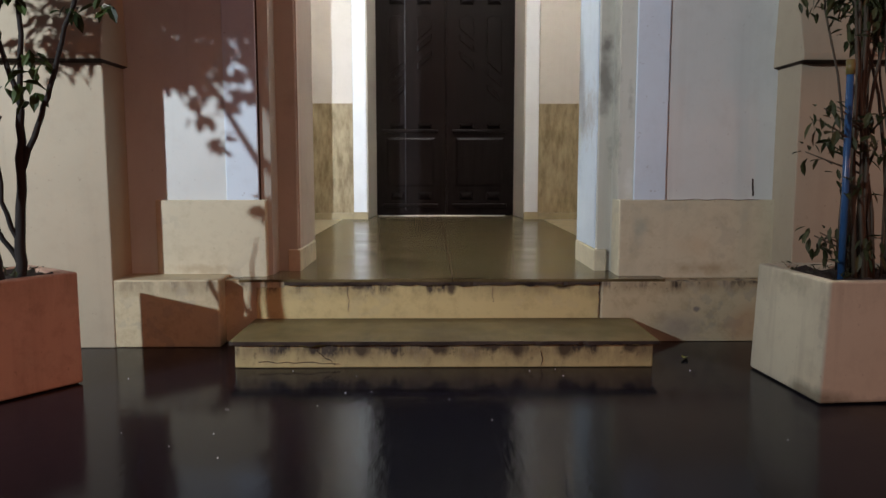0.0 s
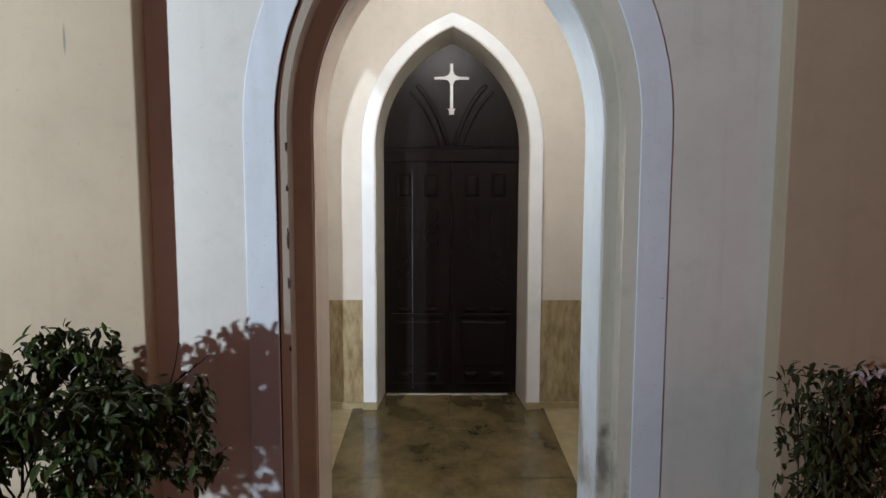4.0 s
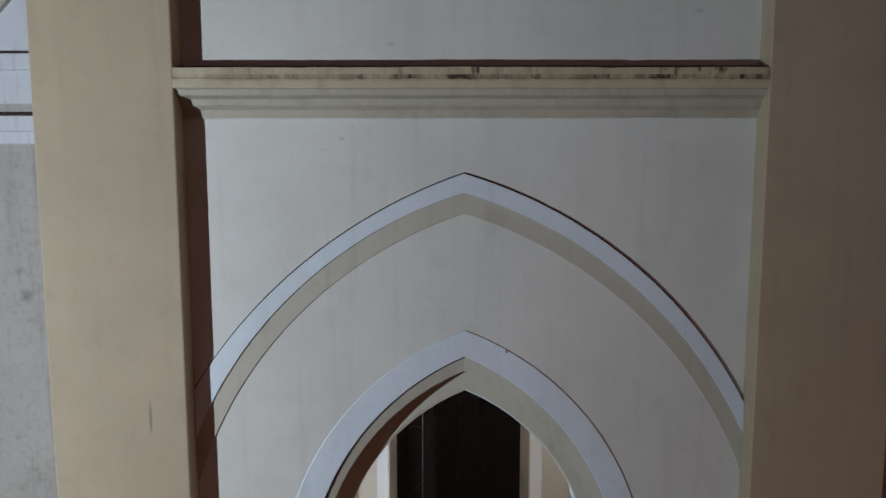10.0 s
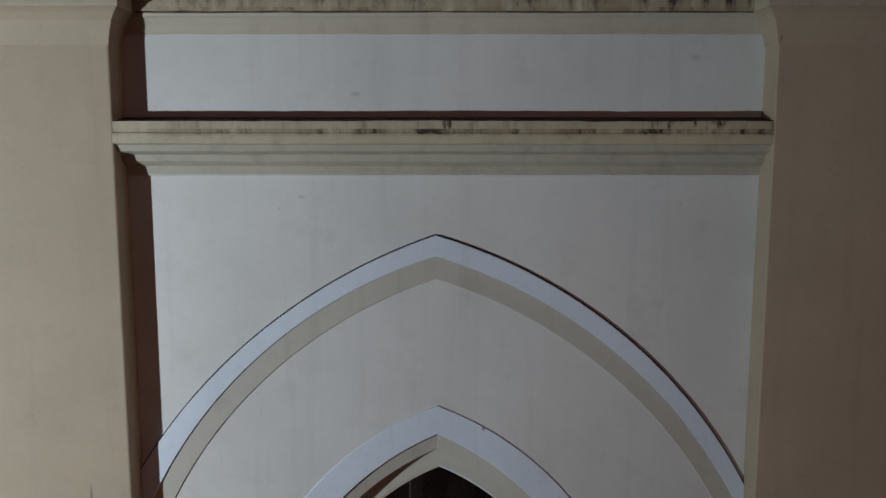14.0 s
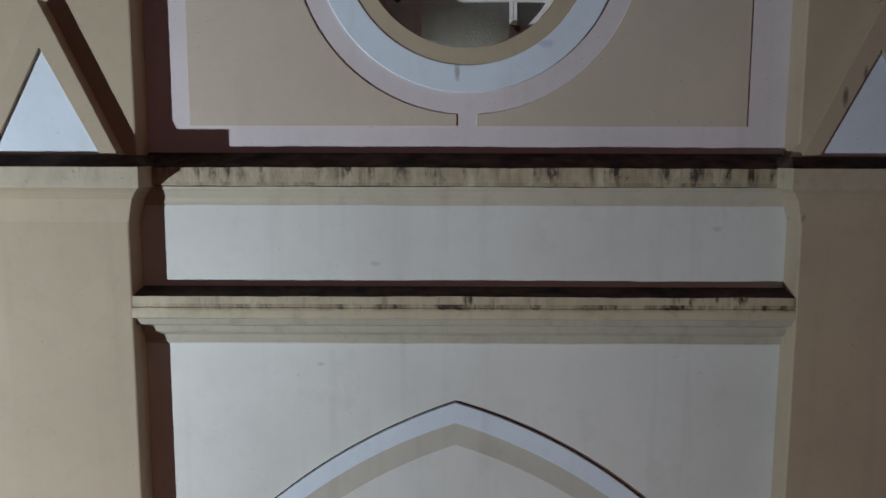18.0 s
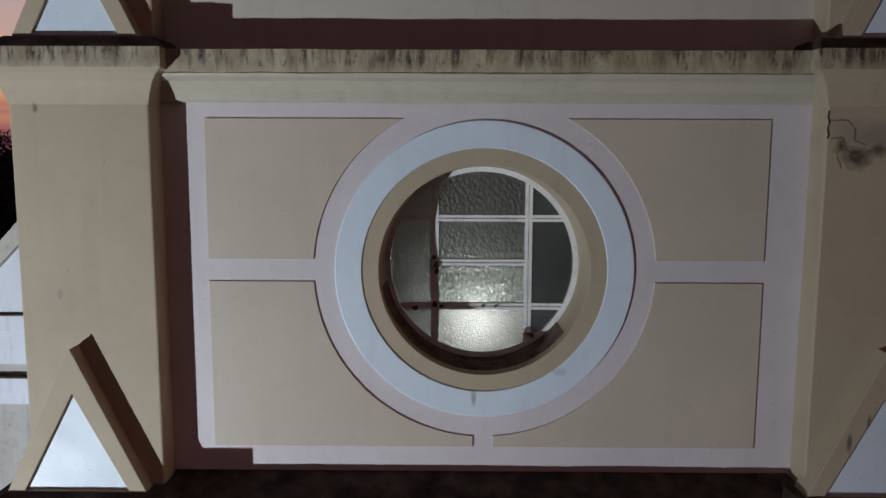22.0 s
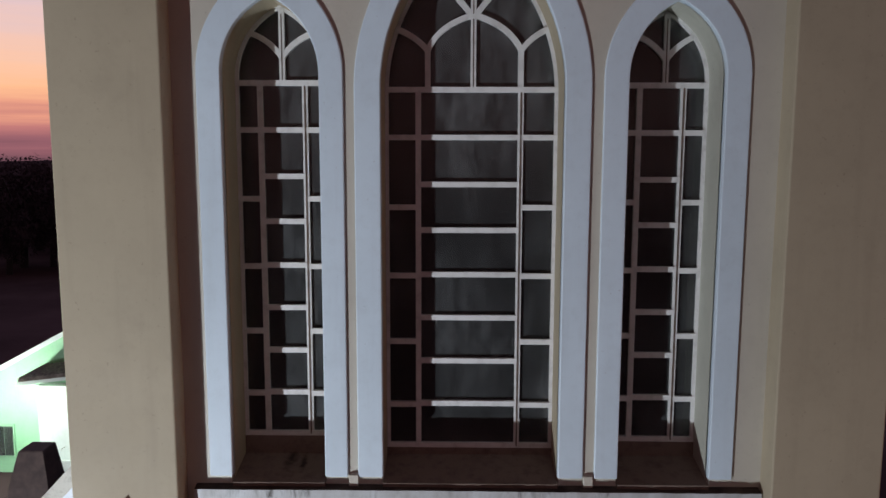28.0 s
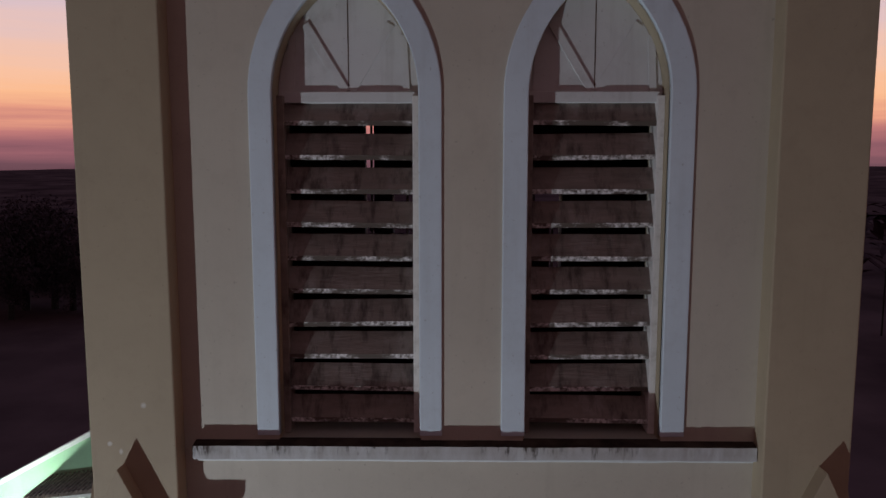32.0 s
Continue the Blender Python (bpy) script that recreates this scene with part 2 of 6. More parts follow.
def louvre_wood(name, col, pale, dark):
    """Bare grey louvre boards: a long grain, dark rain stains across it and rubbed pale patches."""
    m, t, bsdf, co = base_mat(name)
    c = blend(t, limits(t, noise_at(t, co, 4.0, 5.0, (0.7, 3, 3)), 0.3, 0.7), tint(col, 0.75), tint(col, 1.2))
    c = blend(t, limits(t, noise_at(t, co, 3.0, 6.0, (1, 1, 0.8), 0.68), 0.52, 0.72, 0.7), c, pale)
    c = blend(t, limits(t, noise_at(t, co, 11.0, 4.0, (1, 0.3, 0.3), 0.65), 0.50, 0.68, 0.8), c, dark)
    t.links.new(c, bsdf.inputs["Base Color"])
    bsdf.inputs["Roughness"].default_value, bsdf.inputs["Specular IOR Level"].default_value = 0.75, 0.25
    relief(t, bsdf, noise_at(t, co, 18.0, 4.0, (0.5, 3, 3)), 0.4, 0.006)
    return m


def wet_stone(name, dark, light, rough=0.14):
    """Worn stone with broad damp patches, brushed marks and a wet film of uneven gloss."""
    m, t, bsdf, co = base_mat(name)
    broad = limits(t, noise_at(t, co, 2.1, 5.0, (1, 0.8, 1), 0.65), 0.35, 0.68)
    c = blend(t, broad, dark, light)
    c = blend(t, limits(t, noise_at(t, co, 9.0, 6.0, (1.4, 0.5, 1), 0.7), 0.48, 0.72, 0.55), c, tint(dark, 0.8))
    t.links.new(c, bsdf.inputs["Base Color"])
    r = limits(t, noise_at(t, co, 2.6, 2.0), 0.3, 0.7)
    r.node.inputs["To Min"].default_value, r.node.inputs["To Max"].default_value = rough, rough * 1.7
    bsdf.inputs["Specular IOR Level"].default_value = 0.36
    t.links.new(r, bsdf.inputs["Roughness"])
    relief(t, bsdf, noise_at(t, co, 12.0, 2.0), 0.02, 0.004)
    return m


WALL = paint("wall_paint_grey_white", (0.61, 0.635, 0.60), 0.48, stain=0.16, streak=0.12, grime=0.05, bump=0.25,
             spots=(((1.684, 4.87, 8.492), (0.05, 0.5, 0.03), (0.20, 0.18, 0.15), 0.3), ((-0.526, 4.87, 8.258), (0.05, 0.5, 0.025), (0.20, 0.18, 0.15), 0.3), ((-0.893, 4.87, 7.588), (0.04, 0.5, 0.025), (0.20, 0.18, 0.15), 0.3)))
LOWER = paint("pedestal_plaster", (0.55, 0.50, 0.35), 0.55, dirt=(0.28, 0.23, 0.14), stain=0.5, streak=0.25, peel=0.35, grime=0.25,
              spots=(((1.7, 4.83, 0.46), (0.55, 0.5, 0.10), (0.30, 0.21, 0.11), 0.6, 1.5), ((-1.6, 4.83, 0.46), (0.5, 0.5, 0.08), (0.30, 0.21, 0.11), 0.45, 1.5), ((1.62, 4.83, 0.62), (0.25, 0.5, 0.18), (0.50, 0.38, 0.23), 0.35, 1.4), ((1.95, 4.83, 0.80), (0.10, 0.5, 0.16), (0.36, 0.36, 0.30), 0.5, 1.5), ((1.25, 4.83, 0.70), (0.12, 0.5, 0.3), (0.30, 0.32, 0.26), 0.6, 1.5), ((1.45, 4.83, 0.85), (0.22, 0.5, 0.09), (0.34, 0.35, 0.28), 0.5, 1.6)))
CREAM = paint("buttress_cream_paint", (0.412, 0.350, 0.248), 0.62, stain=0.16, streak=0.14, spec=0.3,
              spots=(((-2.74, 4.84, 11.40), (0.03, 0.5, 0.05), (0.10, 0.08, 0.06), 0.7), ((-2.50, 4.91, 16.68), (0.38, 0.5, 0.24), (0.225, 0.23, 0.235), 0.8, 0.9), ((-2.43, 4.91, 16.59), (0.17, 0.5, 0.12), (0.36, 0.40, 0.45), 0.6, 1.1), ((-2.224, 5.05, 18.575), (0.03, 0.5, 0.035), (0.66, 0.66, 0.62), 0.8),
                     ((-2.478, 5.05, 18.29), (0.025, 0.5, 0.03), (0.66, 0.66, 0.62), 0.8), ((-2.40, 5.05, 18.23), (0.02, 0.5, 0.03), (0.66, 0.66, 0.62), 0.7), ((-2.307, 4.68, 5.55), (0.012, 0.5, 0.13), (0.18, 0.17, 0.15), 0.8, 0.3),
                     ((-2.467, 4.68, 4.64), (0.009, 0.5, 0.10), (0.18, 0.17, 0.15), 0.8, 0.3), ((2.41, 4.84, 11.24), (0.40, 0.5, 0.26), (0.23, 0.19, 0.16), 0.75, 1.2), ((2.70, 4.84, 11.33), (0.28, 0.5, 0.2), (0.22, 0.185, 0.16), 0.7, 1.2), ((2.265, 4.84, 11.185), (0.10, 0.5, 0.105), (0.05, 0.037, 0.03), 0.9, 1.2), ((2.366, 4.84, 11.12), (0.19, 0.5, 0.11), (0.055, 0.042, 0.034), 0.9, 1.2), ((2.49, 4.84, 11.16), (0.13, 0.5, 0.09), (0.07, 0.053, 0.045), 0.85, 1.2),
                     ((2.376, 4.72, 9.316), (0.03, 0.06, 0.10), (0.08, 0.06, 0.05), 0.8), ((2.489, 4.72, 9.459), (0.02, 0.06, 0.08), (0.08, 0.06, 0.05), 0.7), ((-2.653, 4.84, 10.223), (0.02, 0.5, 0.05), (0.20, 0.18, 0.15), 0.5), ((2.142, 4.85, 8.58), (0.03, 0.3, 0.05), (0.05, 0.04, 0.03), 0.9)))
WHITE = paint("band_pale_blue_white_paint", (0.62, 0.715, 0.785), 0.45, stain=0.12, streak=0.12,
              spots=(((0.003, 5.02, 9.50), (0.03, 0.3, 0.10), (0.20, 0.18, 0.15), 0.6), ((-0.557, 5.02, 10.09), (0.06, 0.3, 0.04), (0.45, 0.5, 0.57), 0.7), ((0.576, 5.02, 9.68), (0.09, 0.3, 0.04), (0.42, 0.47, 0.54), 0.7), ((0.326, 4.85, 6.0), (0.02, 0.3, 0.02), (0.20, 0.18, 0.15), 0.8), ((1.02, 5.4, 1.5), (0.06, 0.5, 0.4), (0.30, 0.26, 0.21), 0.6, 1.2)))
MOSS = paint("chamfer_grey_green_paint", (0.465, 0.46, 0.39), 0.55, stain=0.3, streak=0.25,
             spots=(((1.085, 5.1, 1.93), (0.085, 0.5, 0.13), (0.10, 0.092, 0.08), 0.8, 1.1), ((1.085, 5.1, 1.68), (0.09, 0.5, 0.34), (0.14, 0.135, 0.115), 0.8, 1.0), ((1.20, 5.0, 1.55), (0.04, 0.5, 0.30), (0.16, 0.155, 0.13), 0.55, 1.4), ((1.13, 5.0, 1.25), (0.06, 0.5, 0.35), (0.22, 0.23, 0.19), 0.6, 1.5), ((1.2, 5.0, 1.0), (0.08, 0.5, 0.35), (0.60, 0.60, 0.54), 0.6, 1.5), ((1.30, 5.0, 1.15), (0.05, 0.5, 0.4), (0.26, 0.28, 0.22), 0.5, 1.5)))
PANEL = paint("panel_khaki_paint", (0.508, 0.444, 0.358), 0.5, stain=0.10, streak=0.08)
FRAME = paint("panel_frame_grey_paint", (0.595, 0.555, 0.56), 0.5, stain=0.12, streak=0.1)
BEIGE = paint("upper_wall_beige_paint", (0.525, 0.486, 0.410), 0.5, stain=0.14, streak=0.12)
CORNICE = paint("cornice_cream_stained", (0.48, 0.435, 0.30), 0.6, dirt=(0.17, 0.13, 0.075), stain=0.5, streak=0.3, grime=0.3, drips=((8.078, 0.09, 0.52, 1.7, 13.0), (8.886, 0.15, 0.85, 1.25, 14.0), (8.768, 0.014, 0.6, 1.0), (11.760, 0.17, 1.1, 1.1), (17.356, 0.14, 1.3, 1.3), (8.007, 0.022, 0.9, 1.5, 7.0)))
CAPFACE = paint("buttress_cap_cream_stained", (0.45, 0.41, 0.30), 0.6, dirt=(0.17, 0.13, 0.075), stain=0.4, streak=0.2, grime=0.25, drips=((8.886, 0.13, 0.35, 0.6), (11.760, 0.15, 1.15, 1.4), (17.356, 0.13, 1.25, 1.4)))
COPING = paint("coping_grey_stained", (0.46, 0.44, 0.38), 0.6, stain=0.6, streak=0.6, grime=0.5)
LEDGE = paint("sill_white_stained", (0.58, 0.60, 0.61), 0.5, stain=0.3, streak=0.2, drips=((12.702, 0.10, 0.55, 1.2, 15.0), (18.247, 0.11, 0.62, 1.7, 15.0)))
CORNLOW = paint("cornice_cream_clean", (0.47, 0.435, 0.34), 0.55, stain=0.4, streak=0.2)
STRINGC = paint("string_course_dull_cream", (0.40, 0.38, 0.30), 0.58, dirt=(0.15, 0.125, 0.085), stain=0.5, streak=0.35, grime=0.25)
MOULD = plain("black_mould_top", (0.045, 0.034, 0.03), 0.85, vary=0.5, scale=6.0, bump=0.5, second=(0.09, 0.068, 0.055), spec=0.1)
BASE = paint("base_plaster", (0.53, 0.46, 0.29), 0.55, dirt=(0.26, 0.19, 0.10), stain=0.6, streak=0.15, drips=((0.395, 0.07, 0.9, 1.4, 11.0),), peel=0.5, grime=0.45,
             spots=(((1.95, 4.7, 0.12), (0.28, 0.5, 0.22), (0.42, 0.24, 0.12), 0.5), ((1.5, 4.7, 0.10), (0.25, 0.5, 0.16), (0.26, 0.25, 0.21), 0.6), ((1.608, 4.7, 0.211), (0.035, 0.5, 0.03), (0.14, 0.13, 0.13), 0.8)))
RUST_SHADE = plain("brown_crust_and_shade", (0.10, 0.066, 0.05), 0.8, vary=0.5, scale=9.0, bump=0.4, second=(0.20, 0.145, 0.11), spec=0.2)
STEP = paint("step_riser_plaster", (0.57, 0.475, 0.225), 0.55, dirt=(0.24, 0.17, 0.08), stain=0.6, streak=0.12, drips=((0.133, 0.095, 1.15, 1.6, 7.0), (0.372, 0.08, 0.75, 1.4, 9.0)),
             spots=tuple(((x, y, z), (w * 1.5, 0.3, h * 1.5), (0.06, 0.042, 0.024), 0.95, 0.85) for x, y, z, w, h in ((-0.75, 4.09, 0.125, 0.05, 0.035), (-0.48, 4.09, 0.108, 0.05, 0.055), (-0.36, 4.09, 0.128, 0.12, 0.022), (-0.04, 4.09, 0.115, 0.05, 0.04),
                                                                                                          (0.23, 4.09, 0.125, 0.10, 0.024), (0.39, 4.09, 0.105, 0.045, 0.055), (0.66, 4.09, 0.108, 0.05, 0.055), (1.02, 4.09, 0.115, 0.04, 0.035),
                                                                                                          (0.04, 4.7, 0.35, 0.03, 0.04), (0.75, 4.7, 0.362, 0.06, 0.02), (-0.55, 4.7, 0.362, 0.05, 0.02))), peel=0.15, grime=0.4)
INNER = paint("porch_cream_paint", (0.565, 0.53, 0.475), 0.5, stain=0.12, streak=0.1)
DADO = plain("porch_ochre_dado", (0.20, 0.145, 0.065), 0.4, vary=0.2, scale=9.0, bump=0.2, stretch=(1.5, 1.5, 0.5), second=(0.40, 0.33, 0.20))
# left reveal only: the warm light on it is put into the cream
JAMB_WARMLIT = paint("portal_jamb_warm_lit_cream", (0.53, 0.45, 0.37), 0.5, stain=0.25, streak=0.2)
GRANITE = wet_stone("polished_floor_stone", (0.066, 0.051, 0.022), (0.163, 0.129, 0.065))
TREAD = wet_stone("step_tread_stone", (0.070, 0.051, 0.014), (0.155, 0.120, 0.042), 0.34)
CURB = plain("porch_floor_margin", (0.30, 0.25, 0.15), 0.35, vary=0.2, scale=5.0)
DOORWOOD = plain("door_dark_stained_wood", (0.0095, 0.0072, 0.0068), 0.30, vary=0.3, scale=3.0, bump=0.08, stretch=(8, 8, 0.5), spec=0.09)
RODMETAL = plain("grey_rod_metal", (0.10, 0.10, 0.11), 0.4, metal=0.5, vary=0.3)
CHROME = plain("pale_metal", (0.62, 0.62, 0.60), 0.35, metal=0.6, vary=0.1)
CROSSMAT = plain("white_cross_paint", (0.78, 0.78, 0.76), 0.4, vary=0.06)
BANDWHITE = plain("door_band_cool_white_paint", (0.72, 0.75, 0.78), 0.45, vary=0.05, scale=3.0)
BARS = paint("window_bar_grey_white_paint", (0.74, 0.73, 0.71), 0.5, stain=0.35, streak=0.2, grime=0.35)
SLAT = louvre_wood("louvre_weathered_wood", (0.27, 0.235, 0.21), (0.42, 0.40, 0.38), (0.07, 0.055, 0.05))
SLATEDGE = flaked("louvre_edge_flaking_white", (0.74, 0.73, 0.72), (0.10, 0.08, 0.065))
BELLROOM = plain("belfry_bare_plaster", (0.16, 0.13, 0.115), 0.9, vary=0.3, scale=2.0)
SILLBROWN = paint("inner_sill_brown_crust", (0.205, 0.155, 0.125), 0.8, dirt=(0.05, 0.04, 0.034), stain=0.6, streak=0.0, spec=0.2, grime=0.5,
                  spots=(((-1.30, 5.3, 12.80), (0.10, 0.5, 0.06), (0.025, 0.02, 0.018), 0.9, 1.3), ((-1.20, 5.3, 12.79), (0.06, 0.5, 0.05), (0.025, 0.02, 0.018), 0.9, 1.3)))
TYMP = paint("louvre_head_white_paint", (0.62, 0.63, 0.63), 0.5, stain=0.35, streak=0.3)
PLANTER = paint("planter_salmon_cement", (0.61, 0.57, 0.42), 0.6, stain=0.25, streak=0.4, dirt=(0.20, 0.15, 0.10), peel=0.0, drips=((0.59, 0.14, 0.4, 0.6, 10.0),), grime=0.12,
                spots=(((1.74, 3.5, 0.02), (0.3, 0.3, 0.09), (0.13, 0.115, 0.07), 0.7, 0.9), ((2.2, 3.43, 0.0), (0.4, 0.2, 0.05), (0.15, 0.12, 0.08), 0.6, 0.9), ((1.765, 3.44, 0.35), (0.03, 0.05, 0.3), (0.22, 0.19, 0.13), 0.5, 1.0), ((1.72, 3.7, 0.55), (0.05, 0.3, 0.12), (0.2, 0.17, 0.11), 0.5, 1.0)))
TERRA = paint("planter_orange_cement", (0.57, 0.37, 0.26), 0.6, stain=0.4, streak=0.4, dirt=(0.20, 0.12, 0.08), peel=0.1, drips=((0.585, 0.14, 0.4, 0.5),), grime=0.3)
SOIL = plain("planter_soil", (0.03, 0.022, 0.016), 0.95, vary=0.5, scale=30.0, bump=0.9)
BARK = plain("bark_dark", (0.012, 0.009, 0.007), 0.85, vary=0.35, scale=14.0, bump=0.6, stretch=(1, 1, 0.3))
STEM = plain("stem_brown_green", (0.065, 0.052, 0.032), 0.7, vary=0.3, scale=14.0, bump=0.3, stretch=(1, 1, 0.3))
COLLAR = plain("olive_plastic_collar", (0.20, 0.16, 0.05), 0.45, vary=0.15)
PIPE = plain("blue_plastic_pipe", (0.03, 0.10, 0.24), 0.25, vary=0.12, scale=20.0)
# the stair room's gloom is put into a near-black plaster colour
STAIRROOM = plain("stair_room_darkened_plaster", (0.04, 0.04, 0.038), 0.9, vary=0.3, scale=2.0)
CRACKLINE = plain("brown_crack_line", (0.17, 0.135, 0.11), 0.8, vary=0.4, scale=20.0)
# near-black too: the upper rooms' lack of light sits in the colour
DARKROOM = plain("room_shade_plaster", (0.028, 0.024, 0.021), 0.9, vary=0.2, scale=2.0)
ROOF = plain("dark_roof_and_unlit_pinnacle", (0.055, 0.035, 0.03), 0.8, vary=0.35, scale=5.0, bump=0.5)
NAVEW = paint("nave_grey_plaster", (0.42, 0.41, 0.38), 0.55, stain=0.5, streak=0.4, grime=0.3,
              spots=(((-6.42, 10.2, 5.8), (0.34, 0.6, 0.22), (0.12, 0.11, 0.10), 0.75, 1.6), ((-6.32, 10.2, 5.42), (0.2, 0.6, 0.32), (0.12, 0.11, 0.10), 0.7, 1.6)))
NAVEB = paint("nave_white_band", (0.62, 0.66, 0.72), 0.5, stain=0.2, streak=0.25)
GREEN = paint("house_mint_paint", (0.34, 0.62, 0.38), 0.6, stain=0.15, streak=0.1)
CANOPY = plain("canopy_dusty_tiles", (0.24, 0.20, 0.17), 0.85, vary=0.4, scale=4.0, bump=0.4)
HOUSEW = paint("house_white_paint", (0.72, 0.76, 0.74), 0.6, stain=0.15, streak=0.1)
# dusk haze is mixed into the field and foliage colours
LAND = plain("hazed_dark_fields", (0.085, 0.055, 0.058), 1.0, vary=0.5, scale=0.05, bump=0.0, spec=0.0)
WOODS = plain("hazed_far_foliage", (0.065, 0.046, 0.054), 1.0, vary=0.4, scale=0.4, bump=0.0, spec=0.0)


def wet_ground():
    m, t, bsdf, co = base_mat("wet_dark_paving")
    v = noise_at(t, co, 0.9, 5.0)
    c = blend(t, limits(t, v, 0.3, 0.7), (0.0060, 0.0063, 0.0105), (0.0100, 0.0105, 0.0165))
    c = blend(t, limits(t, noise_at(t, co, 55.0, 2.0), 0.74, 0.80, 0.3), c, (0.06, 0.055, 0.055))
    t.links.new(c, bsdf.inputs["Base Color"])
    r = limits(t, noise_at(t, co, 1.6, 5.0), 0.3, 0.7)
    r.node.inputs["To Min"].default_value, r.node.inputs["To Max"].default_value = 0.07, 0.17
    t.links.new(r, bsdf.inputs["Roughness"])
    bsdf.inputs["Specular IOR Level"].default_value = 0.13
    relief(t, bsdf, noise_at(t, co, 26.0, 5.0, (1, 0.35, 1)), 0.22, 0.004)
    return m


def leaf_mat(name, a, b):
    m, t, bsdf, co = base_mat(name)
    g = t.nodes.new("ShaderNodeNewGeometry")
    c = blend(t, g.outputs["Random Per Island"], a, b)
    t.links.new(c, bsdf.inputs["Base Color"])
    bsdf.inputs["Roughness"].default_value = 0.5
    bsdf.inputs["Specular IOR Level"].default_value = 0.22
    return m


def glass_mat(name, col, rough, bump, scale, stretch=(1, 1, 1), trans=0.9, dust=0.0, cells=False):
    m, t, bsdf, co = base_mat(name)
    c = blend(t, limits(t, noise_at(t, co, 5.0, 5.0, (1, 1, 0.4)), 0.5, 0.75, 0.5), col, tint(col, 0.55))
    t.links.new(c, bsdf.inputs["Base Color"])
    bsdf.inputs["Transmission Weight"].default_value, bsdf.inputs["Roughness"].default_value, bsdf.inputs["IOR"].default_value = trans, rough, 1.45
    if dust:
        # dried rain runs: the pane clears in between
        runs_down = maths(t, "MULTIPLY", limits(t, noise_at(t, co, 7.0, 7.0, (1.6, 1.6, 0.5), 0.75), 0.38, 0.74), limits(t, noise_at(t, co, 1.4, 2.0), 0.30, 0.66))
        t.links.new(maths(t, "MULTIPLY_ADD", runs_down, -dust, trans), bsdf.inputs["Transmission Weight"])
    if cells:
        mp, vo = t.nodes.new("ShaderNodeMapping"), t.nodes.new("ShaderNodeTexVoronoi")
        mp.inputs["Scale"].default_value, vo.inputs["Scale"].default_value = stretch, scale
        t.links.new(co, mp.inputs[0])
        t.links.new(mp.outputs[0], vo.inputs["Vector"])
        height = vo.outputs["Distance"]
    else:
        height = noise_at(t, co, scale, 1.5, stretch)
    relief(t, bsdf, height, bump, 0.01)
    return m


GROUND = wet_ground()
LEAF = leaf_mat("ficus_leaf", (0.010, 0.020, 0.006), (0.045, 0.075, 0.018))
LEAFR = leaf_mat("shrub_leaf", (0.020, 0.032, 0.011), (0.062, 0.068, 0.028))
PALE = leaf_mat("pale_young_leaf", (0.45, 0.42, 0.45), (0.62, 0.58, 0.62))
HAMMERED = glass_mat("hammered_glass", (0.68, 0.73, 0.69), 0.31, 0.9, 40.0, (1.0, 1.0, 0.75), trans=0.97, cells=True)
FROSTED = glass_mat("frosted_spotted_glass", (0.66, 0.67, 0.66), 0.32, 0.3, 90.0, trans=0.95, cells=True)
REEDED = glass_mat("striped_rolled_glass", (0.50, 0.56, 0.55), 0.22, 0.45, 60.0, (0.35, 0.35, 1.6), trans=0.95)
DUSTY = glass_mat("dusty_window_glass", (0.255, 0.265, 0.265), 0.2, 0.15, 14.0, (1, 1, 0.3), 0.90, dust=0.42)

# ---- builders ----


def thing(name, at, label, category, kind="", group=""):
    ob = new(name)
    ob.location = at
    ob.empty_display_size = 0.2
    return tagged(ob, label, category, group, kind)


def spot_of(ob):
    p = Vector((0, 0, 0))
    while ob:
        p += ob.matrix_parent_inverse.translation + ob.location
        ob = ob.parent
    return p


def mesh(name, verts, faces, mats, parent=None, label="", index=None, smooth=False, bevel=0.0):
    me = bpy.data.meshes.new(name)
    me.from_pydata([tuple(v) for v in verts], [], faces)
    for m in (mats if isinstance(mats, (list, tuple)) else [mats]):
        me.materials.append(m)
    if index:
        me.polygons.foreach_set("material_index", index)
    bm = bmesh.new()
    bm.from_mesh(me)
    bmesh.ops.recalc_face_normals(bm, faces=bm.faces)
    bm.to_mesh(me)
    bm.free()
    if smooth:
        me.polygons.foreach_set("use_smooth", [True] * len(me.polygons))
    ob = new(name, me)
    if parent:
        ob.parent = parent
        ob.matrix_parent_inverse = Matrix.Translation(-spot_of(parent))
    if bevel:
        b = ob.modifiers.new("worn_edges", "BEVEL")
        b.width, b.segments, b.limit_method, b.angle_limit = bevel, 2, "ANGLE", radians(40)
    if label:
        tagged(ob, label)
    return ob


def prism(name, loops, y0, y1, mat, parent=None, label="", bevel=0.0, back=None):
    """A plate from y0 to y1 whose outline is loops[0] and whose holes are the rest; (x, z) points. back: loops of the far side, if they differ."""
    from_back = back or loops
    flat = [p for lp in loops for p in lp]
    tris = tess([[Vector((x, z, 0)) for x, z in lp] for lp in loops])
    n = len(flat)
    verts = [(x, y0, z) for x, z in flat] + [(x, y1, z) for lp in from_back for x, z in lp]
    faces = [tuple(f) for f in tris] + [tuple(n + i for i in reversed(f)) for f in tris]
    k = 0
    for lp in loops:
        m = len(lp)
        faces += [(k + i, k + (i + 1) % m, n + k + (i + 1) % m, n + k + i) for i in range(m)]
        k += m
    return mesh(name, verts, faces, mat, parent, label, bevel=bevel)


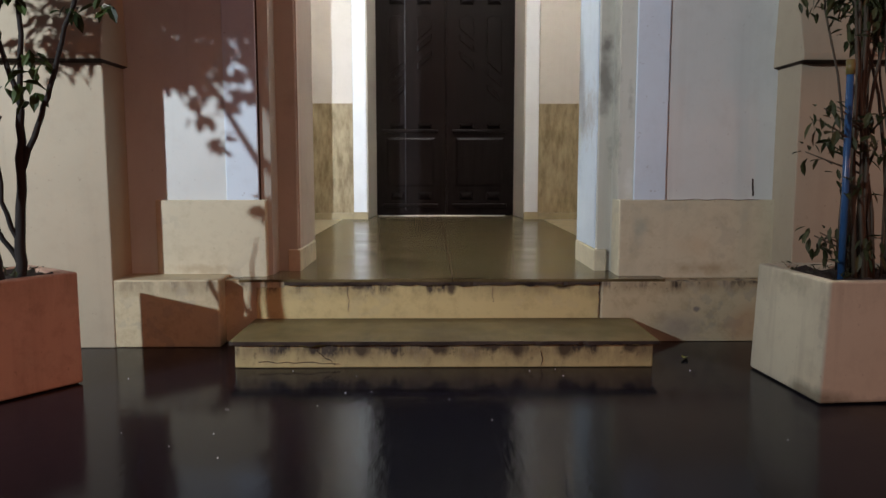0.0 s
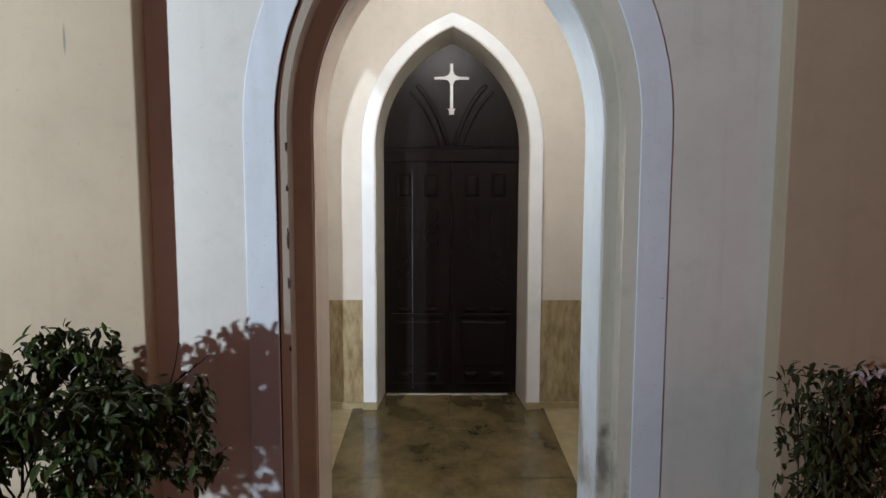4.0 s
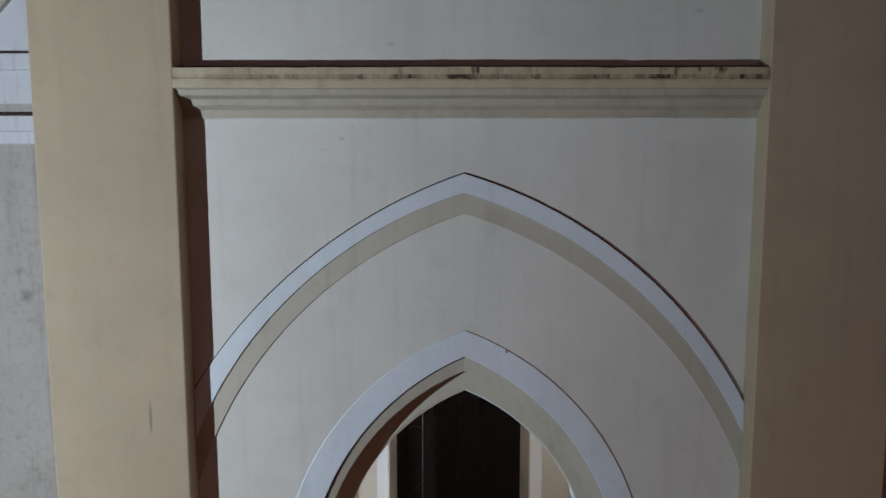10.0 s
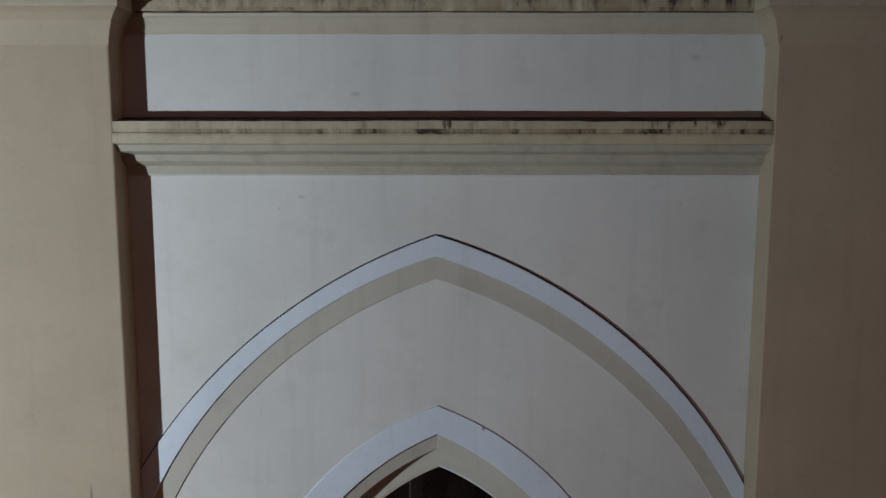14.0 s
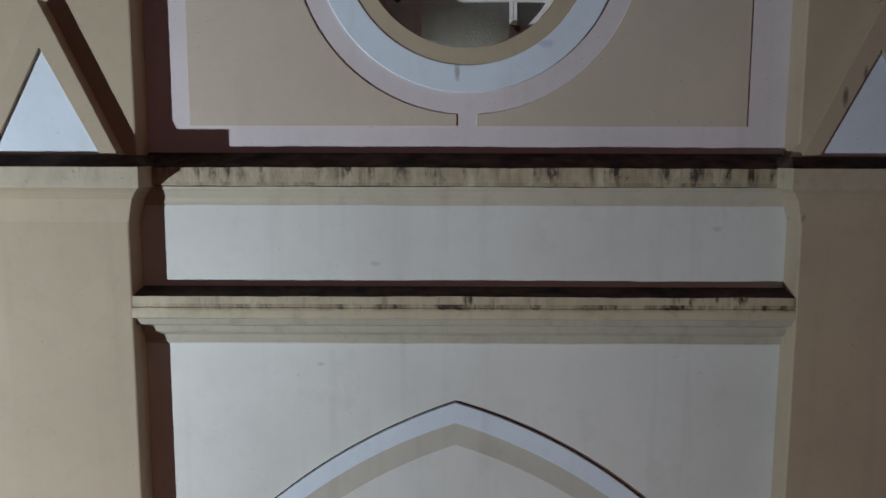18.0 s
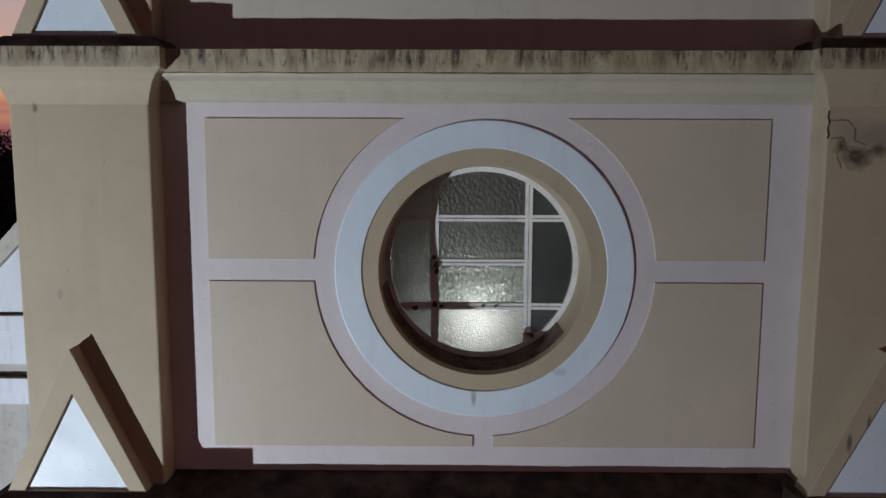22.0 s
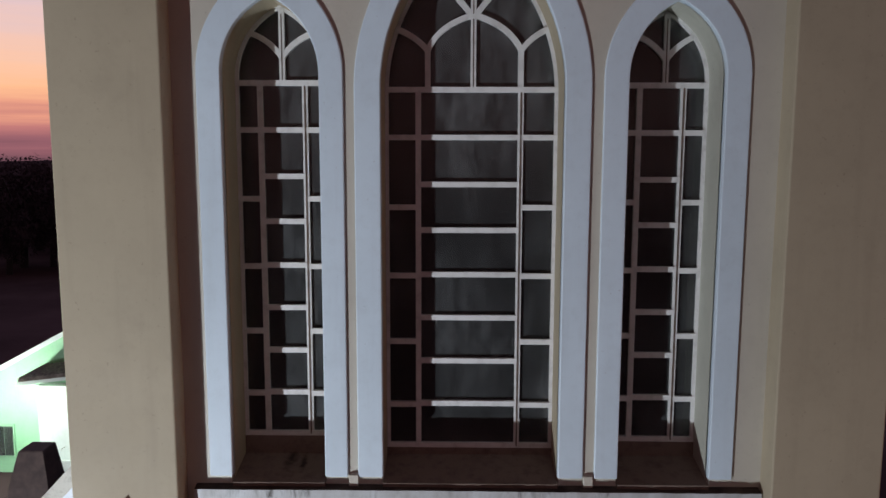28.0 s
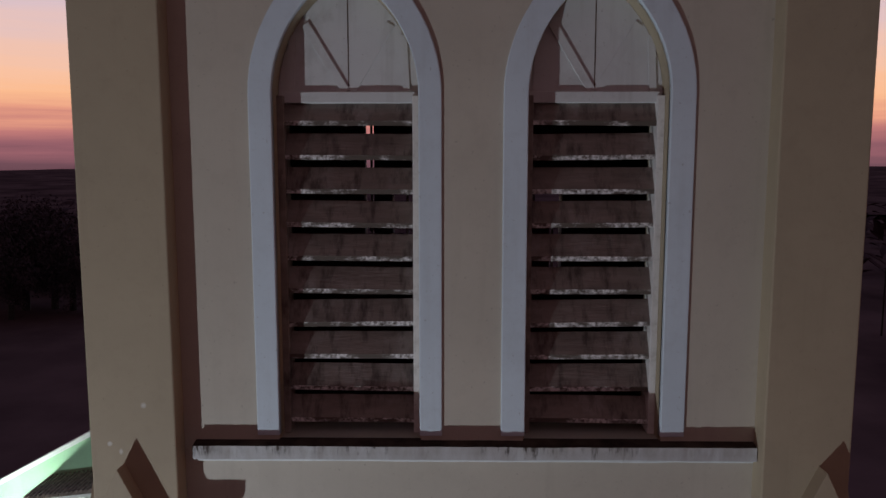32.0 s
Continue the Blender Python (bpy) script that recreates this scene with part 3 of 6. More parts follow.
def tess(polys):
    """Triangles of an outline with holes, by bmesh's scanfill."""
    bm = bmesh.new()
    ids = {}
    edges = []
    k = 0
    for lp in polys:
        vs = [bm.verts.new(p) for p in lp]
        for v in vs:
            ids[v] = k
            k += 1
        edges += [bm.edges.new((vs[i], vs[(i + 1) % len(vs)])) for i in range(len(vs))]
    out = bmesh.ops.triangle_fill(bm, use_beauty=True, use_dissolve=False, edges=edges)
    tris = [tuple(ids[v] for v in f.verts) for f in out["geom"] if isinstance(f, bmesh.types.BMFace)]
    bm.free()
    return tris


def box(name, x0, x1, y0, y1, z0, z1, mat, parent=None, label="", bevel=0.0):
    ob = prism(name, [[(x0, z0), (x1, z0), (x1, z1), (x0, z1)]], y0, y1, mat, parent, label, bevel)
    if isinstance(mat, (list, tuple)):
        # a slab: its upright edges take the second material
        for p in ob.data.polygons:
            p.material_index = 0 if abs(p.normal.z) > 0.5 else 1
    return ob


def cross_prism(name, outline, x0, x1, mat, parent=None, label=""):
    """A plate from x0 to x1 with an outline of (y, z) points."""
    tris = tess([[Vector((y, z, 0)) for y, z in outline]])
    n = len(outline)
    verts = [(x0, y, z) for y, z in outline] + [(x1, y, z) for y, z in outline]
    faces = [tuple(f) for f in tris] + [tuple(n + i for i in reversed(f)) for f in tris] + [(i, (i + 1) % n, n + (i + 1) % n, n + i) for i in range(n)]
    return mesh(name, verts, faces, mat, parent, label)


def arch(cx, a, zs, za, steps=14):
    """The curve of a pointed arch from its left springing over the apex to its right springing."""
    h = za - zs
    c = (h * h - a * a) / (2 * a)
    r = a + c
    top = math.atan2(h, -c) if c < 0 else math.pi - math.atan2(h, c)
    left = [(cx + c + r * math.cos(math.pi + (top - math.pi) * i / steps), zs + r * math.sin(math.pi + (top - math.pi) * i / steps)) for i in range(steps + 1)]
    right = [(2 * cx - x, z) for x, z in reversed(left[:-1])]
    return left + right


def doorway(cx, a, zs, za, z0, steps=14):
    return [(cx - a, z0)] + arch(cx, a, zs, za, steps) + [(cx + a, z0)]


def ring(name, outer, inner, y0, y1, mat, parent, label="", bevel=0.0, inner_back=None):
    """A band between two open curves that start and end at the same level."""
    loop = outer + list(reversed(inner))
    back = [outer + list(reversed(inner_back))] if inner_back else None
    return prism(name, [loop], y0, y1, mat, parent, label, bevel, back)


def moulding(name, profile, x0, x1, mats, index, parent, label="", bevel=0.0):
    """A run along x of a closed profile of (y, z) points, its arrises wavering by a few millimetres; index: the material of each side."""
    n, back = len(profile), max(y for y, z in profile) - 0.01
    rr = random.Random(int(1000 * profile[0][1]) + n)
    m = max(2, int((x1 - x0) / 0.045))
    verts, faces, idx = [], [], []
    drift = [[0.0, 0.0] for _ in profile]
    for j in range(m + 1):
        x = x0 + (x1 - x0) * j / m
        for i, (y, z) in enumerate(profile):
            d = drift[i]
            d[0], d[1] = d[0] * 0.85 + rr.gauss(0, 0.0006), d[1] * 0.85 + rr.gauss(0, 0.0008)
            chip = rr.uniform(0.003, 0.006) if i >= n - 4 and rr.random() < 0.05 else 0.0
            verts.append((x, y, z) if y > back else (x, y + d[0] + chip, z + d[1] - chip * 0.5))
    for j in range(m):
        k = j * n
        faces += [(k + i, k + (i + 1) % n, k + n + (i + 1) % n, k + n + i) for i in range(n)]
        idx += list(index)
    faces += [tuple(range(n)), tuple(range(m * n + n - 1, m * n - 1, -1))]
    return mesh(name, verts, faces, mats, parent, label, idx + [0, 0], bevel=bevel)


def pier(name, levels, back, mats, index, parent, label="", bevel=0.0):
    """A shaft whose plan is a rectangle at each level: (z, x0, x1, front)."""
    verts, faces, idx = [], [], []
    for z, x0, x1, f in levels:
        verts += [(x0, f, z), (x1, f, z), (x1, back, z), (x0, back, z)]
    for i in range(len(levels) - 1):
        k = 4 * i
        faces += [(k + j, k + (j + 1) % 4, k + 4 + (j + 1) % 4, k + 4 + j) for j in range(4)]
        idx += [index[i]] * 4
    faces += [(0, 1, 2, 3), tuple(4 * (len(levels) - 1) + j for j in range(4))]
    return mesh(name, verts, faces, mats, parent, label, idx + [index[0], index[-1]], bevel=bevel)


def tube(name, pts, radii, sides, mat, parent=None, label=""):
    verts, faces = [], []
    pts = [Vector(p) for p in pts]
    for i, p in enumerate(pts):
        d = (pts[min(i + 1, len(pts) - 1)] - pts[max(i - 1, 0)]).normalized()
        u = d.orthogonal().normalized()
        v = d.cross(u)
        verts += [p + radii[i] * (math.cos(2 * math.pi * k / sides) * u + math.sin(2 * math.pi * k / sides) * v) for k in range(sides)]
    for i in range(len(pts) - 1):
        faces += [(i * sides + k, i * sides + (k + 1) % sides, (i + 1) * sides + (k + 1) % sides, (i + 1) * sides + k) for k in range(sides)]
    faces += [tuple(range(sides)), tuple(range((len(pts) - 1) * sides, len(pts) * sides))]
    return verts, faces


def bar(name, pts, width, y0, y1, mat, parent, label="", bevel=0.0):
    """A flat bar that follows (x, z) points."""
    left, right = [], []
    for i, (x, z) in enumerate(pts):
        ax, az = pts[max(i - 1, 0)]
        bx, bz = pts[min(i + 1, len(pts) - 1)]
        d = math.hypot(bx - ax, bz - az)
        nx, nz = -(bz - az) / d * width / 2, (bx - ax) / d * width / 2
        left.append((x + nx, z + nz))
        right.append((x - nx, z - nz))
    return prism(name, [left + right[::-1]], y0, y1, mat, parent, label, bevel)


def curve3(a, b, bulge, steps=8):
    """A bowed line from a to b."""
    mx, mz = (a[0] + b[0]) / 2 + bulge[0], (a[1] + b[1]) / 2 + bulge[1]
    return [((1 - s) ** 2 * a[0] + 2 * s * (1 - s) * mx + s * s * b[0], (1 - s) ** 2 * a[1] + 2 * s * (1 - s) * mz + s * s * b[1]) for s in [i / steps for i in range(steps + 1)]]


# ---- ground and distance ----
def ground_sheet():
    xs = [-900, -200, -60, -14, 14, 60, 200, 900]
    ys = [-300, -60, -14, 10, 60, 200, 1500]
    verts = [(x, y, 0.0) for y in ys for x in xs]
    faces, idx = [], []
    for j in range(len(ys) - 1):
        for i in range(len(xs) - 1):
            k = j * len(xs) + i
            faces.append((k, k + 1, k + len(xs) + 1, k + len(xs)))
            idx.append(0 if -14 <= xs[i] < 14 and -60 <= ys[j] < 10 else 1)
    return tagged(mesh("ground", verts, faces, [GROUND, LAND], None, "", idx), "wet dark smooth paving in front of the church", "ground", "", "structure")


ground_sheet()

# ---- the tower ----
tower = thing("church_tower", (0.05, 6.2, 0.0), "tall cream and white plastered church tower with a pointed portal", "church tower")
XL, XR = -2.037, 2.13            # inner faces of the two buttresses
Y_A, Y_C, Y_D, Y_E = 4.87, 5.03, 5.10, 5.22   # wall planes, storey by storey

# portal storey
SPRING = 4.1
wall_outline = [(XL - 0.4, 0.39), (-1.40, 0.39)] + arch(0.01, 1.41, SPRING, 6.15, 18) + [(1.42, 0.39), (XR + 0.4, 0.39), (XR + 0.4, 8.85), (XL - 0.4, 8.85)]
prism("portal_wall", [wall_outline], Y_A, 5.75, WALL, tower, "grey-white painted wall round the pointed portal")
ring("portal_band", doorway(0.01, 1.425, SPRING, 6.163, 0.90, 18), doorway(0.01, 1.215, SPRING, 5.96, 0.90, 18), Y_A - 0.012, Y_A + 0.010, WHITE, tower, "pale bluish-white pointed arch band", 0.006)
ring("portal_chamfer", doorway(0.01, 1.42, SPRING, 6.155, 0.39, 18), doorway(0.01, 1.213, SPRING, 5.955, 0.39, 18), Y_A + 0.012, 4.908, MOSS, tower,
     "grey-green splayed reveal", 0.0, doorway(0.0, 1.135, SPRING, 5.835, 0.39, 18))
ring("portal_step", doorway(0.0, 1.35, SPRING, 6.0, 0.39, 18), doorway(0.0, 1.135, SPRING, 5.835, 0.39, 18), 4.910, 5.108, MOSS, tower, "grey-green step of the reveal")
edge_o, edge_i = doorway(0.01, 1.216, SPRING, 5.961, 0.90, 18), doorway(0.01, 1.205, SPRING, 5.948, 0.90, 18)
half = len(edge_o) // 2
# the band's cast shadow drawn as a black line, left limb only
ring("portal_shadow_line", edge_o[:half + 1], edge_i[:half + 1], Y_A + 0.006, Y_A + 0.02, MOULD, tower, "thin dark line for the band's shadow on the left limb")
ring("portal_order", doorway(0.01, 1.35, SPRING, 6.0, 0.39, 18), doorway(0.02, 1.02, SPRING, 5.63, 0.39, 18), 5.11, 5.75, MOSS, tower, "grey-green inner arch of the portal", 0.01)
outer_r, inner_r = doorway(0.02, 1.025, SPRING, 5.635, 0.56, 18), doorway(0.02, 1.012, SPRING, 5.617, 0.56, 18)
# one reveal in two colours: warm-lit left limb, flood-lit right limb
ring("portal_reveal", outer_r[:half + 1], inner_r[:half + 1], 5.125, 5.76, JAMB_WARMLIT, tower, "inner reveal, left limb in a cream that holds its warm light")
ring("portal_reveal", outer_r[half:], inner_r[half:], 5.125, 5.76, WHITE, tower, "inner reveal, flood-lit right limb in the white band paint")
for x0, x1 in ((-1.07, -0.985), (1.025, 1.11)):
    box("jamb_base", x0, x1, 5.085, 5.77, 0.39, 0.555, LOWER, tower, "worn plaster base of the jamb", 0.008)
for x0, x1 in ((-1.868, -1.16), (1.13, 2.15)):
    box("pedestal", x0, x1, Y_A - 0.035, 5.04, 0.392, 0.905, LOWER, tower, "stained cream plaster pedestal with flaking patches", 0.008)


def limb_arc(c, z0, r, x_end, steps=26):
    """Half of the great blind arch, from its apex to where it meets the buttress."""
    a0, a1 = math.acos(c / r), math.acos((x_end + c) / r)
    return [(-c + r * math.cos(a0 + (a1 - a0) * i / steps), z0 + r * math.sin(a0 + (a1 - a0) * i / steps)) for i in range(steps + 1)]


def great_arch(name, outer, inner, y0, mat, label):
    def curve(l, r):
        left = [(-x, z) for x, z in limb_arc(*l, -XL)]
        return left[::-1] + limb_arc(*r, XR)[1:]
    ring(name, curve(*outer), curve(*inner), y0, Y_A + 0.02, mat, tower, label, 0.004)


GREAT = (((1.28, 3.644, 3.906), (1.0, 3.93, 3.548)), ((0.998, 4.06, 3.29), (1.0, 3.88, 3.463)), ((1.0, 4.026, 3.175), (1.0, 3.831, 3.361)))
great_arch("blind_arch_band", GREAT[0], GREAT[1], Y_A - 0.028, WHITE, "pale bluish-white band of the great blind arch")
OUTLINE = tuple((c, z0, r + 0.010) for c, z0, r in GREAT[0])
great_arch("blind_arch_outline", OUTLINE, GREAT[0], Y_A - 0.003, MOULD, "thin dark line round the great blind arch")
great_arch("blind_arch_fillet", GREAT[1], GREAT[2], Y_A - 0.012, MOSS, "grey-green inner band of the great blind arch")

# string course and cornices: front runs between the buttresses
moulding("string_course", [(4.90, 7.70), (4.855, 7.735), (4.845, 7.79), (4.80, 7.82), (4.785, 7.865), (4.72, 7.885), (4.705, 7.925), (4.682, 7.935), (4.682, 8.0), (4.69, 8.004), (4.684, 8.01), (4.684, 8.075), (4.90, 8.115)],
         XL - 0.02, XR + 0.02, [STRINGC, MOULD, CORNICE, WALL], [3] + [0] * 6 + [2] * 4 + [1, 0], tower, "cream string course with black rain stains", 0.004)
CORN = ((4.875, 8.635, 4.77, 8.762, 8.882, Y_C, 8.985), (Y_C, 11.449, 4.81, 11.617, 11.757, Y_D, 11.80), (Y_D, 17.12, 4.944, 17.252, 17.352, Y_E, 17.40))
for wy, wz, fy, z0, z1, by, bz in CORN:
    d = wy - fy
    moulding("cornice", [(wy + 0.05, wz), (wy - 0.004, wz), (wy - 0.18 * d, wz + 0.018), (wy - 0.22 * d, z0 - 0.6 * (z0 - wz)), (wy - 0.5 * d, z0 - 0.25 * (z0 - wz)), (fy + 0.035, z0 - 0.02), (fy + 0.03, z0 - 0.002),
                         (fy, z0 + 0.002), (fy, z1), (by + 0.05, bz), (by + 0.05, wz + 0.02)],
             XL - 0.02, XR + 0.02, [CORNLOW, MOULD, CORNICE, RUST_SHADE], [0] * 6 + [3, 2, 1, 0, 0], tower, "cream cornice streaked with black drip stains", 0.005)

# buttresses: three storeys a side, each with a moulded cap and a small gable in front
STAGES = (
    # z0, z1, |x| inner, |x| outer, front, cap z0, cap z1, cap front
    (0.0, 8.60, 1.0, 4.68, 8.755, 8.885, 4.56),
    (8.88, 11.48, 0.87, 4.84, 11.63, 11.757, 4.705),
    (11.75, 17.14, 0.76, 4.91, 17.252, 17.353, 4.805),
    (17.35, 23.0, 0.62, 5.05, 0, 0, 0),
)
INSIDE = {-1: (2.037, 2.035, 2.013, 2.0), 1: (2.128, 2.165, 2.162, 2.185)}


def span(side, inner, outer):
    return (side * outer, side * inner) if side < 0 else (side * inner, side * outer)


for side in (-1, 1):
    for k, (z0, z1, width, front, c0, c1, cf) in enumerate(STAGES):
        xin = INSIDE[side][k]
        xout = xin + width
        x0, x1 = span(side, xin, xout)
        if k == 0:
            lx = span(side, xin + 0.01, xout + 0.06)
            pier("buttress_foot", [(0.0, *lx, 4.57), (1.735, *lx, 4.57), (1.745, lx[0] - 0.03, lx[1] + 0.03, 4.485), (1.785, lx[0] - 0.03, lx[1] + 0.03, 4.485), (2.33, x0, x1, 4.678)], 5.8,
                 [CREAM, MOULD], [0, 1, 0, 0], tower, "cream plastered buttress foot with a sloping ledge", 0.008)
        pier("buttress", [(2.31 if k == 0 else z0, x0, x1, front), (z1, x0, x1, front)], 5.8, [CREAM], [0], tower, "cream painted corner buttress", 0.012)
        if not cf:
            continue
        d = front - cf
        e = [(0.0, z1 - 0.06), (0.08 * d, z1 - 0.02), (0.2 * d, z1 + 0.03), (0.36 * d, c0 - 0.07), (0.66 * d, c0 - 0.025), (0.86 * d, c0 - 0.006), (d, c0 + 0.004), (d, c1)]
        cap = [(z, x0 - o, x1 + o, front - o) for o, z in e]
        nxt = STAGES[k + 1]
        nin = INSIDE[side][k + 1]
        n0, n1 = span(side, nin, nin + nxt[2])
        cap.append((c1 + 0.07, n0 - 0.10, n1 + 0.05, nxt[3] - 0.13))
        pier("buttress_cap", cap, 5.8, [CREAM, MOULD, CAPFACE], [0] * 6 + [2, 1], tower, "moulded buttress cap with mould-black top", 0.004)


def gable(xa, half, hf, zb, za, y0, y1, h_in):
    """A little gable in front of a buttress: cream border, pale recessed field."""
    g = mesh("gable", *tri_prism([(xa - half, zb), (xa + half, zb), (xa, za)], [(xa - hf, zb + 0.012), (xa + hf, zb + 0.012), (xa, zb + h_in)], y0, y1, 0.03), [CREAM, MOULD], tower,
             "small cream gable with a stained top", None, bevel=0.004)
    prism("gable_field", [[(xa - hf + 0.001, zb + 0.013), (xa + hf - 0.001, zb + 0.013), (xa, zb + h_in - 0.002)]], y0 + 0.026, y0 + 0.05, WHITE, g, "pale bluish-white triangular field")
    return g


def tri_prism(outer, inner, y0, y1, rec):
    verts = [(x, y0, z) for x, z in outer] + [(x, y0, z) for x, z in inner] + [(x, y0 + rec, z) for x, z in inner] + [(x, y1, z) for x, z in outer]
    faces = []
    for i in range(3):
        j = (i + 1) % 3
        faces += [(i, j, 3 + j, 3 + i), (3 + i, 3 + j, 6 + j, 6 + i), (i, j, 9 + j, 9 + i)]
    return verts, faces + [(6, 7, 8), (9, 10, 11)]


GABLES = (
    # foot, apex, front, back, half width, half and apex of the field, centre off the buttress's middle (left, right)
    (8.95, 9.90, 4.72, 4.90, 0.452, 0.336, 0.655, (0.085, -0.02)),
    (11.825, 12.62, 4.80, 4.96, 0.386, 0.268, 0.55, (0.06, 0.04)),
    (17.42, 18.15, 4.925, 5.10, 0.355, 0.228, 0.50, (0.07, 0.09)),
)
for side in (-1, 1):
    for k, (zb, za, y0, y1, half, hf, hi, off) in enumerate(GABLES):
        xin = INSIDE[side][k + 1]
        w = STAGES[k + 1][2]
        xa = side * (xin + w / 2 + off[0 if side < 0 else 1])
        gable(xa, half, hf, zb, za, y0, y1, hi)
        # the same gable on the outer side of the buttress
        xo = side * (xin + w)
        tri = [(5.0 + 0.02, zb), (5.75, zb), (5.36, za)]
        mesh("side_gable", [(xo - side * 0.03, y, z) for y, z in tri] + [(xo + side * 0.10, y, z) for y, z in tri], [(0, 1, 2), (3, 4, 5), (0, 1, 4, 3), (1, 2, 5, 4), (2, 0, 3, 5)], CREAM, tower, "small cream gable on the buttress side", bevel=0.004)

# rose storey: raised frame over four khaki panels
RX, RZ = 0.067, 10.355


def circle(r, steps=72, cx=RX, cz=RZ):
    return [(cx + r * math.cos(2 * math.pi * i / steps), cz + r * math.sin(2 * math.pi * i / steps)) for i in range(steps)]


box_c = [(XL - 0.3, 8.9), (XR + 0.3, 8.9), (XR + 0.3, 11.72), (XL - 0.3, 11.72)]
prism("rose_wall", [box_c, circle(0.81)[::-1]], Y_C + 0.016, 5.75, FRAME, tower, "grey-white wall round the rose window")


def panel_corner(sx, sz):
    """One of the four openings of the raised frame: a rectangle cut by the ring's circle."""
    x_out = (-1.757 if sx < 0 else 1.905)
    z_out, z_mid = (11.352, 10.432) if sz > 0 else (9.15, 10.285)
    r, n = 1.13, 18
    zm = z_mid - RZ
    a0 = math.asin(zm / r)
    if sz > 0:
        zt = z_out - RZ
        a1 = math.asin(zt / r)
        arcp = [(RX + sx * r * math.cos(a0 + (a1 - a0) * i / n), RZ + r * math.sin(a0 + (a1 - a0) * i / n)) for i in range(n + 1)]
        return [(x_out, z_mid)] + arcp + [(x_out, z_out)]
    stem = 0.066
    a1 = -math.acos(stem / r)
    arcp = [(RX + sx * r * math.cos(a0 + (a1 - a0) * i / n), RZ + r * math.sin(a0 + (a1 - a0) * i / n)) for i in range(n + 1)]
    return [(x_out, z_mid)] + arcp + [(RX + sx * stem, z_out), (x_out, z_out)]


for sx in (-1, 1):
    for sz in (-1, 1):
        prism("raised_panel", [panel_corner(sx, sz)], Y_C + 0.004, Y_C + 0.03, PANEL, tower, "khaki painted raised panel beside the rose window", 0.003)
rose = mesh("rose_window", [(RX, 5.46, RZ - 0.7), (RX + 0.001, 5.46, RZ - 0.7), (RX, 5.461, RZ - 0.7)], [(0, 1, 2)], BARS, tower, "round window with grey-white bars and hammered glass")
prism("rose_ring", [circle(0.989), circle(0.812)[::-1]], Y_C - 0.003, 5.10, WHITE, rose, "pale bluish-white ring", 0.006)
prism("rose_collar", [circle(0.815), circle(0.70)[::-1]], Y_C + 0.008, Y_C + 0.09, CREAM, rose, "cream collar inside the ring", 0.004)
prism("rose_reveal", [circle(0.72), circle(0.699)[::-1]], Y_C + 0.03, 5.52, CREAM, rose, "cream reveal", 0.0, [circle(0.72), circle(0.685)[::-1]])
# foot of the reveal darkened: its shade is painted along with the dirt
low = [radians(190 + 4.0 * i) for i in range(34)]
ring("reveal_sill", [(RX + 0.705 * math.cos(a), RZ + 0.705 * math.sin(a)) for a in low], [(RX + 0.695 * math.cos(a), RZ + 0.695 * math.sin(a)) for a in low], Y_C + 0.095, 5.42, RUST_SHADE, rose, "dark foot of the reveal, dirt and shade in one brown", 0.0,
     [(RX + 0.682 * math.cos(a), RZ + 0.682 * math.sin(a)) for a in low])
prism("rose_frame", [circle(0.70), circle(0.652)[::-1]], 5.42, 5.48, BARS, rose)
VX = (-0.266, 0.398)
HZ = (10.678, 10.362, 10.045)
for x in VX:
    h = math.sqrt(0.66 ** 2 - (x - RX) ** 2)
    for dx in (-0.014, 0.014):
        box("mullion", x + dx - 0.012, x + dx + 0.012, 5.425, 5.47, RZ - h, RZ + h, BARS, rose)
for z in HZ:
    w = math.sqrt(0.66 ** 2 - (z - RZ) ** 2)
    x0, x1 = (RX - w, RX + w) if z != HZ[1] else VX
    for dz in (-0.013, 0.013):
        box("glazing_bar", x0, x1, 5.428, 5.466, z + dz - 0.010, z + dz + 0.010, BARS, rose)


def pane_cells(xs, zs):
    return [(xs[i], xs[i + 1], zs[j], zs[j + 1]) for i in range(len(xs) - 1) for j in range(len(zs) - 1)]


def round_pane(x0, x1, z0, z1):
    """The part of a rectangle that lies within the round frame."""
    r, pts = 0.655, []
    n = 10
    edge = [(x0 + (x1 - x0) * i / n, z0) for i in range(n)] + [(x1, z0 + (z1 - z0) * i / n) for i in range(n)] + [(x1 - (x1 - x0) * i / n, z1) for i in range(n)] + [(x0, z1 - (z1 - z0) * i / n) for i in range(n)]
    for x, z in edge:
        dx, dz = x - RX, z - RZ
        d = math.hypot(dx, dz)
        k = min(1.0, r / d) if d else 1.0
        pts.append((round(RX + dx * k, 4), round(RZ + dz * k, 4)))
    out = [p for i, p in enumerate(pts) if p != pts[i - 1]]
    return out


for x0, x1, z0, z1 in pane_cells((RX - 0.66, *VX, RX + 0.66), (RZ - 0.66, HZ[2], HZ[0], RZ + 0.66)):
    cells = [(z0, z1)] if not (x0 == VX[0] and z0 == HZ[2]) else [(z0, HZ[1]), (HZ[1], z1)]
    for a, b in cells:
        pts = round_pane(x0, x1, a, b)
        # three kinds of glass: hammered in the middle, striped on one side, frosted below and on the other
        kind = REEDED if x0 == VX[1] else FROSTED if x0 != VX[0] or a < HZ[2] else HAMMERED
        prism("pane", [pts], 5.445, 5.451, kind, rose)
